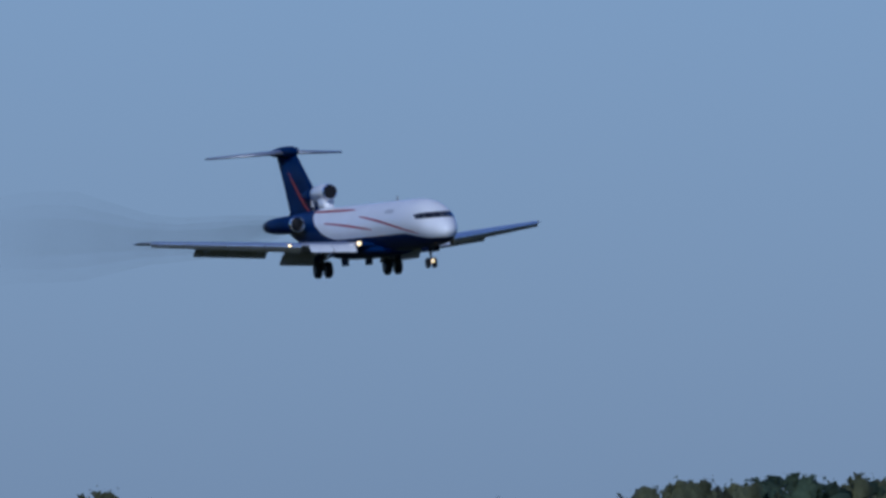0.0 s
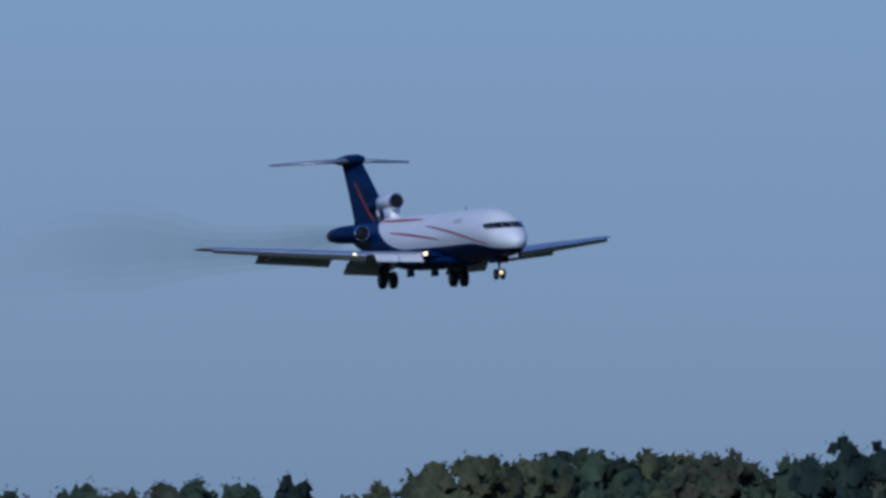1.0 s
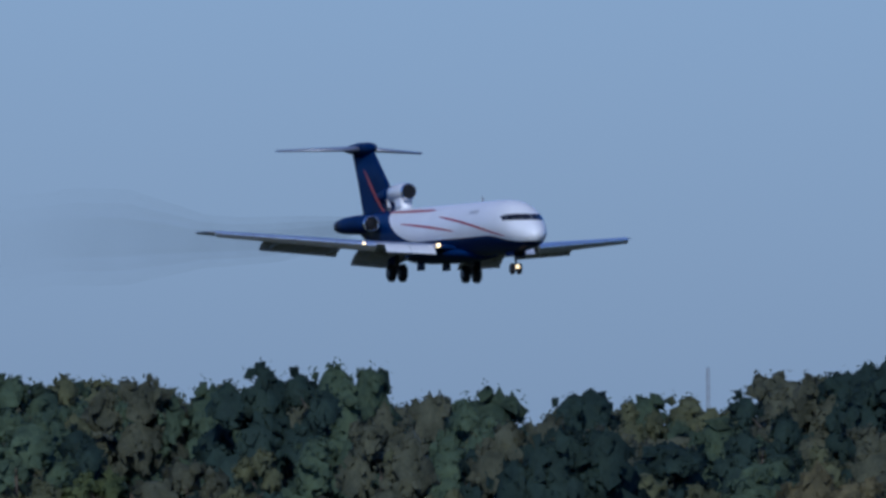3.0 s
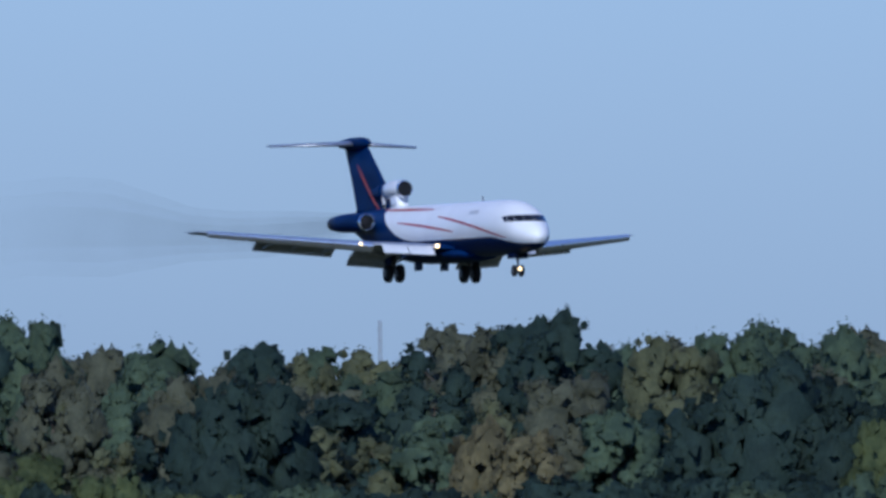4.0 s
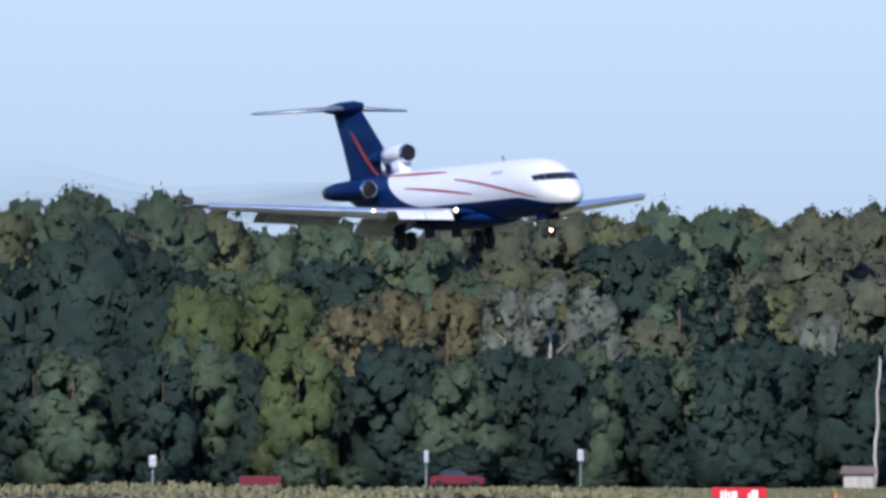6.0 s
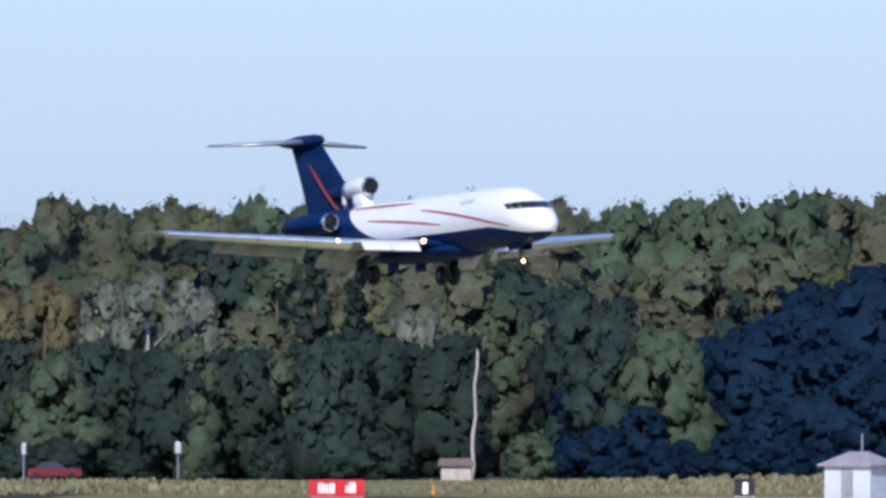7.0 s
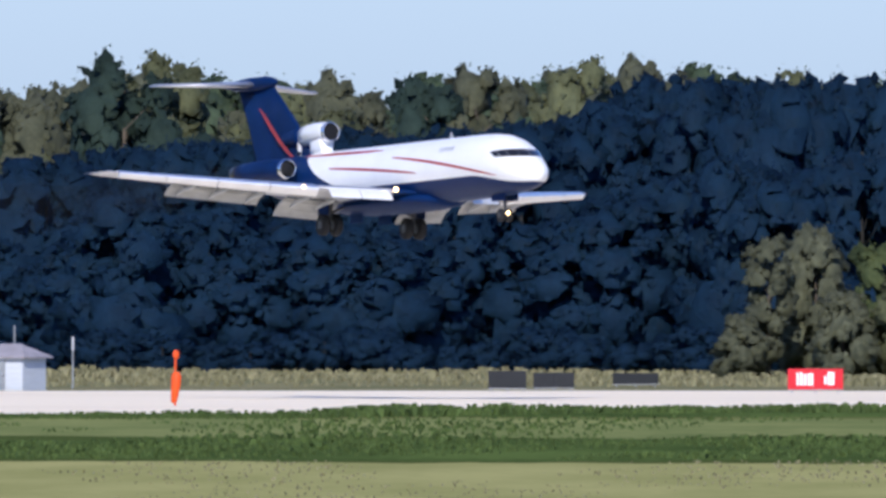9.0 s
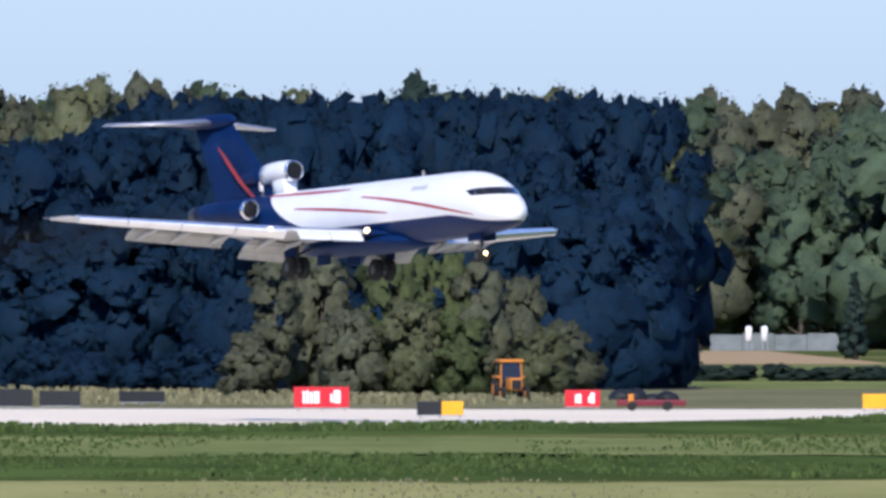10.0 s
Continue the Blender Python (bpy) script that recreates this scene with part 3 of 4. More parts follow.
sheet("runway", CONCRETE, -54, 200, near_edge, 2046, 0.012, "pale sunlit concrete runway with grass along it", "runway", 10, 1)
sheet("verge", VERGE, -420, 300, 2050, 2440, 0.006, "olive rough grass between runway and wood", "grass", 12, 2)
sheet("grass_band", LUSH, -92, 160, 1690, 1990, 0.006, "dark green grass band before the runway", "grass", 30, 3)
sheet("grass_band", LUSH, -92, 160, 1325, 1480, 0.006, "dark green band of longer grass", "grass", 45, 4)
sheet("dry_band", DRY, -92, 160, 880, 1310, 0.006, "yellowish mown grass band", "grass", 34, 5)
sheet("pale_band", PALE, -92, 160, 1492, 1684, 0.006, "pale green mown grass band", "grass", 34, 6)
sheet("dry_band", DRY, -92, -40, 1722, 2036, 0.0085, "yellowish mown grass at the runway's end", "grass", 3, 16)
# added, mostly unseen: dark ground so that little light bounces onto the airliner
sheet("scrub", BOUNCE_CUT, -700, -94, 1300, 2440, 0.0095, "dark ground added under the approach to cut bounced light", "scrub", 5, 17)
sheet("green_field", PALE, 30, 300, 2445, 3180, 0.006, "pale green field beyond the dark stand", "grass", 8, 18)
sheet("tan_field", TAN, 50, 80, 3200, 3840, 0.006, "tan stubble field far beyond the runway", "field", 8, 19)
sheet("forest_floor", SOIL, -480, 46, 2442, 3300, 0.008, "shaded leaf-strewn forest floor", "forest floor", 15, 7)


def tufts(name, mat, count, x0, x1, y0, y1, h0, h1, label, seed, patch=0.0, along=None):
    """Standing grass and weeds: crossed blades in clumps, one object."""
    rng = np.random.default_rng(seed)
    verts, faces = [], []
    for _ in range(count):
        x, y = rng.uniform(x0, x1), rng.uniform(y0, y1)
        if along:
            y += along(x)
        lump = min(1.0, max(0.0, 0.5 + 0.75 * noise.noise((x * 0.045, y * 0.004, seed)) + 0.25 * noise.noise((x * 0.2, y * 0.02, seed))))
        if lump < patch:
            continue
        h = (h0 + (h1 - h0) * lump) * rng.uniform(0.6, 1.2)
        for _ in range(4):
            a, w = rng.uniform(0, math.tau), h * rng.uniform(0.5, 1.1)
            dx, dy = math.cos(a) * w / 2, math.sin(a) * w / 2
            lean = rng.normal(0, 0.25, 2) * h
            k = len(verts)
            verts += [(x - dx, y - dy, 0), (x + dx, y + dy, 0), (x + dx * 0.5 + lean[0], y + dy * 0.5 + lean[1], h), (x - dx * 0.6 + lean[0], y - dy * 0.6 + lean[1], h * 0.85)]
            faces.append((k, k + 1, k + 2, k + 3))
    return tagged(raw(name, verts, faces, mat), label, "grass", kind="stuff")


BLADE_G = material("green_blades", (0.080, 0.120, 0.034), 0.8, second=(0.045, 0.072, 0.022), scale=0.1, island=0.6, spec=0.15)
BLADE_D = material("dry_blades", (0.235, 0.215, 0.125), 0.85, second=(0.165, 0.160, 0.088), scale=0.1, island=0.6, spec=0.15)
tufts("weeds", BLADE_G, 4800, -50, 75, -66, -2, 0.02, 0.50, "dark green weeds along the runway edge", 11, 0.0, near_edge)
tufts("grass_tufts", BLADE_G, 9000, -70, 70, 1318, 1480, 0.03, 0.34, "longer dark green grass", 12, 0.35)
tufts("grass_tufts", BLADE_G, 5000, -60, 70, 1490, 1690, 0.03, 0.22, "scattered tufts in the mown grass", 21, 0.55)
tufts("dry_grass_tufts", BLADE_D, 4000, -45, 45, 1020, 1305, 0.02, 0.16, "short dry tufts in mown grass", 23, 0.5)
tufts("dry_grass_tufts", BLADE_D, 8000, -190, 34, 2110, 2390, 0.10, 0.60, "tall dry grass before the woods", 13)


# ---------- woods ----------
def tree_template(kind, leaves, h, w, seed, base=0.12, count=1900, size=0.40, lobes=16, clumps=21, slim=1.0):
    """Tapered trunk with limbs that carry uneven boughs; each bough bears many leafy clumps and loose sprays; h metres high, w wide."""
    rng = np.random.default_rng(seed)
    tree = new(kind)
    bm = bmesh.new()
    lean = rng.normal(0, 0.25, 2)
    top = Vector((lean[0], lean[1], h * 0.78))
    r = 0.018 * h
    rings = []
    for k in range(6):
        q = k / 5
        c = Vector((0, 0, -0.1)).lerp(top, q) + Vector((math.sin(q * 5 + seed) * 0.12, math.cos(q * 4 + seed) * 0.12, 0))
        rr = r * (1.25 - q) + 0.03
        rings.append([(c.x + rr * math.cos(a / 8 * math.tau), c.y + rr * math.sin(a / 8 * math.tau), c.z) for a in range(8)])
    loft(bm, rings)
    # boughs: centre and radius
    lob = []
    for k in range(lobes):
        q = (k + rng.uniform(0, 1)) / lobes
        z = h * (base + (0.97 - base) * q)
        if kind == "spruce":
            reach = (1 - q) * w / 2 + 0.2
            rad = w * (0.05 + 0.10 * (1 - q))
        else:
            t = (q - 0.42) / 0.62
            reach = w / 2 * max(0.2, 1 - abs(t) ** 3.2) ** 0.6 * slim
            rad = w * rng.uniform(0.16, 0.29) * (1.12 - 0.45 * q)
        a = k * 2.4 + rng.uniform(-0.5, 0.5)
        rr = reach * (0.30 + 0.45 * math.sqrt(rng.uniform(0, 1)))
        c = Vector((rr * math.cos(a) + lean[0] * q, rr * math.sin(a) + lean[1] * q, min(z, h - rad * 0.85)))
        lob.append((c, rad))
        s = Vector((lean[0] * q, lean[1] * q, max(h * 0.08, z - reach * 0.55)))
        rod(bm, s, c, 0.05 + 0.004 * h * (1 - q), 0.025, 5)
    part("trunk", bm, PALEBARK if leaves == "silver" else DARKBARK if leaves == "dark" else BARK, tree)
    mass, half = np.array([lean[0] * 0.5, lean[1] * 0.5, h * 0.42]), np.array([w / 2, w / 2, h / 2])
    ball, ball_tris = ico(1)
    ball_tris = np.array(ball_tris)
    bud = np.array([(1, 0, 0), (0, 1, 0), (-1, 0, 0), (0, -1, 0), (0, 0, 1), (0, 0, -1)], dtype=float)
    bud_tris = np.array([(0, 1, 4), (1, 2, 4), (2, 3, 4), (3, 0, 4), (1, 0, 5), (2, 1, 5), (3, 2, 5), (0, 3, 5)])
    verts, faces, normals, total = [], [], [], 0

    def shade(pts, way, share):
        """Leaves shade as the rounded bough and crown that they belong to."""
        q = way * share + (pts - mass) / half * 0.55 + np.array([0, 0, 0.15])
        return q / np.linalg.norm(q, axis=1)[:, None]

    def add(pts, tri, nrm):
        nonlocal total
        pts[:, 2] = np.maximum(pts[:, 2], 0.12)
        verts.append(pts), faces.append(tri + total), normals.append(nrm)
        total += len(pts)
    spots = []
    for c, rad in lob:
        c = np.array(tuple(c))
        add(ball * rad * 0.86 * rng.uniform(0.66, 1.16, (len(ball), 1)) + c, ball_tris, shade(ball * rad + c, ball, 0.4))
        for _ in range(clumps):
            d = rng.normal(size=3) + np.array([0, 0, 0.25])
            d /= np.linalg.norm(d)
            cr = rad * rng.uniform(0.15, 0.42)
            p = c + d * rad * rng.uniform(0.72, 1.10) * np.array([1, 1, 0.9])
            flat = rng.uniform(0.6, 1.25, 3)
            turn = np.array(Matrix.Rotation(rng.uniform(0, 6.28), 3, Vector(rng.normal(size=3)).normalized()))
            pts = (bud * flat * rng.uniform(0.7, 1.4, (6, 1))) @ turn * cr + p
            add(pts, bud_tris, shade(pts, 0.6 * d + 0.4 * (pts - p) / cr, 0.45))
            spots.append((p, cr, d))
    # loose sprays of leaves over the clumps
    which = rng.integers(0, len(spots), count)
    cen, rad, out = (np.array([q[k] for q in spots])[which] for k in range(3))
    d = rng.normal(size=(count, 3)) + out * 0.7
    d /= np.linalg.norm(d, axis=1)[:, None]
    pos = cen + d * (rad * rng.uniform(0.75, 1.55, count))[:, None]
    nrm = d + rng.normal(0, 0.5, (count, 3))
    tx = np.cross(nrm, rng.normal(size=(count, 3)))
    tx /= np.linalg.norm(tx, axis=1)[:, None]
    ty = np.cross(nrm, tx)
    ty /= np.linalg.norm(ty, axis=1)[:, None]
    s = (size * rng.uniform(0.5, 1.3, count))[:, None]
    soft = shade(pos, 0.5 * out + 0.5 * d, 0.5) + rng.normal(0, 0.12, (count, 3))
    soft /= np.linalg.norm(soft, axis=1)[:, None]
    tri = np.stack([pos - tx * s * 0.55, pos + ty * s * 0.5, pos + tx * s * 0.55], 1)
    turned_in = np.einsum("ij,ij->i", np.cross(tri[:, 1] - tri[:, 0], tri[:, 2] - tri[:, 0]), soft) < 0
    tri[turned_in] = tri[turned_in][:, ::-1]
    add(tri.reshape(-1, 3), np.arange(3 * count).reshape(-1, 3), np.repeat(soft, 3, 0))
    normals = np.concatenate(normals)
    crown = raw("crown", np.concatenate(verts), np.concatenate(faces).tolist(), LEAVES[leaves], tree, "", True)
    crown.data.normals_split_custom_set_from_vertices(normals.tolist())
    NORMALS[crown.data.name] = normals
    return tree


NORMALS = {}


def ico(level):
    bm = bmesh.new()
    bmesh.ops.create_icosphere(bm, subdivisions=level + 1, radius=1)
    pts, tris = np.array([tuple(v.co) for v in bm.verts]), [[v.index for v in f.verts] for f in bm.faces]
    bm.free()
    return pts, tris


SPECIES = {
    "green": ("broadleaf_tree", "mid-green broadleaf tree standing in the wood"),
    "olive": ("broadleaf_tree", "olive-green broadleaf tree standing in the wood"),
    "grey": ("broadleaf_tree", "grey-green broadleaf tree standing in the wood"),
    "silver": ("willow_tree", "silvery pale-leaved tree at the wood's edge"),
    "yellow": ("broadleaf_tree", "yellowing broadleaf tree at the wood's edge"),
    "bright": ("broadleaf_tree", "fresh green broadleaf tree at the wood's edge"),
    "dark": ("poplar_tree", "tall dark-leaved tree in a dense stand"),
    "deep": ("maple_tree", "deep green broadleaf tree at the wood's edge"),
}
KIT = {}


def plant(leaves, u, d, height, width=None, kind=None, v=None):
    """One tree of the wood, a copy of one of its species' templates (each 20 m high)."""
    if kind is None and width and width / height > 0.5:
        kind = "low"
    key = (leaves, kind or SPECIES[leaves][0])
    if key not in KIT:
        made = []
        for k in range(3 if kind else 4):
            if kind == "spruce":
                t = tree_template("spruce", leaves, 20, 8, 900 + k, base=0.05, lobes=46, clumps=9, count=2600, size=0.5)
            elif kind == "shrub":
                t = tree_template("shrub", leaves, 20, 24, 700 + k + len(KIT) * 10, base=0.05, lobes=12, clumps=18, count=900, size=1.3)
            elif kind == "low":
                t = tree_template(SPECIES[leaves][0], leaves, 20, 14.5 + k, 300 + k + len(KIT) * 10, base=0.04, lobes=17, clumps=21, count=1900, size=0.46)
            else:
                t = tree_template(key[1], leaves, 20, 9.5 + k, 40 + 10 * len(KIT) + k, base=(0.10, 0.05, 0.16, 0.08)[k], slim=(1, 1.05, 0.95, 1.1)[k])
            t.location = (0, -60 - 20 * k, -200)
            made.append(t)
        KIT[key] = made
        text = SPECIES[leaves][1]
        if kind == "spruce":
            text = "dark conical spruce among broadleaf trees"
        elif kind == "shrub":
            text = text.split(" ")[0] + " leafy shrub in front of the wood"
        for t in made:
            tagged(t, text, "shrub" if kind == "shrub" else "tree", "shrubs before the wood" if kind == "shrub" else "trees of the wood")
    kit = KIT[key]
    src = kit[random.randrange(len(kit)) if v is None else v % len(kit)]
    sz = height / 20
    sx = sz * random.uniform(0.9, 1.15) if width is None else width / (24 if kind == "shrub" else 15 if kind == "low" else 10.5)
    p = place(u, d)
    return copy_thing(src, pose(p.x, p.y, 0, 0, 0, random.uniform(0, 360)) @ Matrix.Diagonal((sx, sx, sz, 1)))


# the skyline: pan reading, tree top's tilt reading
TOPS = ((215, 886), (560, 900), (865, 888), (1035, 890), (1185, 838), (1290, 843), (1463, 838), (1500, 833), (1643, 838), (1743, 860),
        (1838, 822), (1943, 828), (2026, 820), (2143, 870), (2243, 868), (2426, 858), (2543, 878), (2755, 868), (2850, 838), (2923, 812),
        (2993, 818), (3080, 866), (3166, 852), (3286, 842), (3356, 828), (3486, 842), (3576, 862), (3696, 884), (3776, 868), (3877, 900),
        (3967, 860), (4047, 854), (4187, 860), (4300, 868), (4392, 862), (4480, 866), (4570, 868), (4660, 864), (4744, 860), (4884, 856), (5012, 878))
MORE_TOPS = ((5162, 866), (5292, 868), (5409, 858), (5479, 858), (5639, 815), (5704, 800), (5924, 850), (6032, 838), (6164, 842), (6252, 826),
             (6442, 810), (6508, 808), (6602, 840), (6692, 826), (6852, 838), (7046, 822), (7286, 834), (7566, 836), (7686, 833), (7836, 832), (7980, 840))


def skyline(u):
    tops = TOPS + MORE_TOPS
    for a, b in zip(tops, tops[1:]):
        if a[0] <= u <= b[0]:
            return a[1] + (b[1] - a[1]) * (u - a[0]) / (b[0] - a[0])
    return 870


def tall(m, d):
    """Height of a tree whose top shows at tilt reading m from d metres out."""
    return (EYE.z + (LEVEL - m) * d / F) * 1.015


def far_wood(leaves, spots):
    """The wood's far ranks, too dense to count: one object of many leafy crowns."""
    src = [next(o for o in t.children if o.name.startswith("crown")).data for t in KIT[(leaves, SPECIES[leaves][0])]]
    verts, faces, normals, k = [], [], [], 0
    for n, (u, d, h) in enumerate(spots):
        me = src[n % len(src)]
        co, tri = np.empty(len(me.vertices) * 3), np.empty(len(me.loops), dtype=int)
        me.vertices.foreach_get("co", co)
        me.loops.foreach_get("vertex_index", tri)
        co, tri, q = co.reshape(-1, 3), tri.reshape(-1, 3), NORMALS[me.name]
        tri = tri[co[tri, 2].mean(1) > 9.0]
        used, tri = np.unique(tri, return_inverse=True)
        co, q = co[used], q[used]
        a, p = random.uniform(0, math.tau), place(u, d)
        sz = h / 20
        sx = sz * random.uniform(0.95, 1.2)
        x, y = co[:, 0] * sx, co[:, 1] * sx
        verts.append(np.stack([p.x + x * math.cos(a) - y * math.sin(a), p.y + x * math.sin(a) + y * math.cos(a), co[:, 2] * sz], 1))
        normals.append(np.stack([q[:, 0] * math.cos(a) - q[:, 1] * math.sin(a), q[:, 0] * math.sin(a) + q[:, 1] * math.cos(a), q[:, 2]], 1))
        faces += (tri.reshape(-1, 3) + k).tolist()
        k += len(co)
    wood = raw("far_wood", np.concatenate(verts), faces, LEAVES[leaves], None, "", True)
    wood.data.normals_split_custom_set_from_vertices(np.concatenate(normals).tolist())
    return tagged(wood, leaves + "-toned tree crowns in the depth of the wood", "wood", kind="stuff")


random.seed(5)
mixes = ("green", "grey", "olive", "green", "deep", "grey", "olive")
for u, m in TOPS + MORE_TOPS:
    d = random.uniform(2590, 2640) if u < 7540 else random.uniform(3950, 4000)
    plant(mixes[int(u) % 7] if u < 7540 else "grey", u, d, tall(m + (16 if u < 5000 else 4), d), tall(m, d) * random.uniform(0.36, 0.46))
for leaves in ("green", "grey", "olive"):
    spots = []
    for k in range(52):
        u = -160 + k * 156 + random.uniform(-80, 80)
        d = random.uniform(2650, 2720) if u < 7520 else random.uniform(4010, 4060)
        spots.append((u, d, tall(skyline(u) + random.uniform(14, 70), d)))
    far_wood(leaves, spots)
for k in range(57):
    u = -120 + k * 130 + random.uniform(-35, 35)
    d = random.uniform(2530, 2580)
    plant(random.choice(mixes), u, d, tall(random.uniform(900, 1010), d))
for k in range(50):
    u = -100 + k * 114 + random.uniform(-35, 35)
    d = random.uniform(2480, 2520)
    plant(random.choice(("olive", "grey", "green", "deep", "olive", "grey", "bright")), u, d, tall(random.uniform(990, 1090), d))
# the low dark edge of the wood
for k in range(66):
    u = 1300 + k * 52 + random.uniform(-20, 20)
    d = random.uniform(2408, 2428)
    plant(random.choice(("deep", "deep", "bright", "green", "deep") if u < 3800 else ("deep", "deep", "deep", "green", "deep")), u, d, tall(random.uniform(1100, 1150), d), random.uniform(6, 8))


# the tall dark stand: its outline climbs to the right and ends in a sheer edge
def stand(u):
    for (a, p), (b, q) in (((4930, 1180), (5150, 1110)), ((5150, 1110), (5450, 985)), ((5450, 985), (5700, 948)), ((5700, 948), (6350, 928)), ((6350, 928), (6560, 850)), ((6560, 850), (7500, 838))):
        if a <= u <= b:
            return p + (q - p) * (u - a) / (b - a)
    return 1180


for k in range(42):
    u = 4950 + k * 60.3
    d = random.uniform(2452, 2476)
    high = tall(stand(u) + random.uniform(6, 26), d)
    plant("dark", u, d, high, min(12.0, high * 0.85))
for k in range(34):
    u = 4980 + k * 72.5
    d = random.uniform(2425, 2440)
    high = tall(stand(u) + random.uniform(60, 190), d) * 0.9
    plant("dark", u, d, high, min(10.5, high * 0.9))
# trees picked out by colour at the wood's edge
for leaves, u, m, d, wd in (("silver", 4095, 1015, 2440, 6.0), ("silver", 4175, 1000, 2436, 7.0), ("silver", 4255, 1015, 2440, 6.5), ("yellow", 3815, 1045, 2440, 6.0),
                            ("yellow", 3895, 1015, 2438, 5.5), ("yellow", 3985, 1010, 2440, 6.5), ("yellow", 3850, 1055, 2430, 5.0), ("grey", 2080, 930, 2500, 8), ("silver", 4650, 1070, 2440, 5),
                            ("grey", 2330, 925, 2500, 8), ("yellow", 2840, 1020, 2450, 8), ("yellow", 2920, 1030, 2445, 7), ("bright", 3560, 1010, 2450, 8), ("bright", 3690, 1005, 2450, 8),
                            ("deep", 4980, 1105, 2440, 7), ("green", 5090, 1095, 2440, 7), ("deep", 4960, 1020, 2480, 9), ("deep", 2440, 940, 2470, 11), ("deep", 2380, 950, 2470, 10), ("deep", 3340, 900, 2460, 12),
                            ("deep", 3260, 945, 2460, 11), ("deep", 3410, 920, 2462, 11), ("deep", 3480, 985, 2458, 9)):
    plant(leaves, u, d, tall(m, d), wd)
for u, m in ((4470, 925), (4540, 1000)):
    plant("deep", u, 2422, tall(m, 2422), 10.5, "spruce")
# the lit clump before the dark stand
for leaves, u, m, d, wd in (("grey", 6770, 1122, 2310, 5.2), ("grey", 6860, 1108, 2316, 5.8), ("bright", 6975, 1132, 2305, 5.4), ("bright", 7050, 1122, 2310, 5.8), ("grey", 7140, 1132, 2308, 5.2),
                            ("grey", 7200, 1165, 2312, 5.0), ("grey", 7290, 1240, 2306, 4.6), ("grey", 6720, 1260, 2306, 4.0), ("olive", 7010, 1200, 2300, 5.0), ("grey", 6905, 1220, 2300, 4.5), ("bright", 7100, 1230, 2300, 4.5),
                            ("olive", 7240, 1250, 2300, 4.5)):
    plant(leaves, u, d, tall(m, d), wd)
def low_size():
    h = random.uniform(1.6, 3.6)
    return h, h * random.uniform(1.2, 1.8)


# pale wood beyond the stand's sheer edge
for k in range(20):
    u = 7500 + random.uniform(0, 480)
    d = random.uniform(3900, 3940)
    plant(random.choice(("grey", "green", "grey", "green")), u, d, tall(random.uniform(850, 1120), d))
plant("deep", 7800, 3400, tall(1150, 3400), 6.5, "spruce")
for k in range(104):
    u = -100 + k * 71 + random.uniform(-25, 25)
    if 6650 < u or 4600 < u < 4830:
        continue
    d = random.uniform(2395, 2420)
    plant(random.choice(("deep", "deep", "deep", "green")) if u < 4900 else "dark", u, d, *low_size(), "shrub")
for k in range(13):
    h = random.uniform(1.1, 1.5)
    plant("deep", 7290 + k * 52 + random.uniform(-12, 12), random.uniform(2630, 2645), h, random.uniform(3.4, 4.4), "shrub")
for made in KIT.values():
    for t in made:
        for o in (*t.children_recursive, t):
            bpy.data.objects.remove(o)


# ---------- things on the airfield ----------
SIGNRED = material("sign_red", (0.55, 0.012, 0.025), 0.5, var=0.12, scale=1.5)
SIGNBLACK = material("sign_black", (0.012, 0.014, 0.018), 0.6, var=0.2, scale=1.5)
SIGNYELLOW = material("sign_yellow", (0.72, 0.36, 0.015), 0.5, var=0.12, scale=1.5)
SIGNWHITE = material("sign_white", (0.80, 0.78, 0.78), 0.5, var=0.08, scale=1.5)
ORANGE = material("signal_orange", (0.72, 0.085, 0.012), 0.55, var=0.2, scale=1.5)
TRACTOR = material("tractor_orange", (0.62, 0.22, 0.03), 0.5, var=0.2, scale=1.5)
DARKRED = material("dark_red_paint", (0.15, 0.012, 0.025), 0.45, var=0.2, scale=1.5)
SIDING = material("white_siding", (0.52, 0.55, 0.60), 0.7, var=0.12, scale=0.8, stretch=(1, 1, 6))
ROOFING = material("weathered_roof", (0.30, 0.28, 0.31), 0.8, var=0.25, scale=1.2)
PALEWOOD = material("pale_timber", (0.46, 0.42, 0.36), 0.8, var=0.3, scale=2, stretch=(1, 1, 0.2))
WALLGREY = material("weathered_wall", (0.20, 0.22, 0.22), 0.85, var=0.35, scale=0.5)
HUTROOF = material("brown_roof", (0.17, 0.125, 0.11), 0.85, var=0.25, scale=1.2)
GALV = material("galvanised_steel", (0.36, 0.38, 0.40), 0.5, 0.4, var=0.2, scale=2)


def thing(name, u, d, label, category, group="", turn=0.0):
    p = place(u, d)
    ob = tagged(new(name), label, category, group)
    ob.matrix_basis = pose(p.x, p.y, 0, 0, 0, -math.degrees((u - MID) / F) + turn)
    return ob


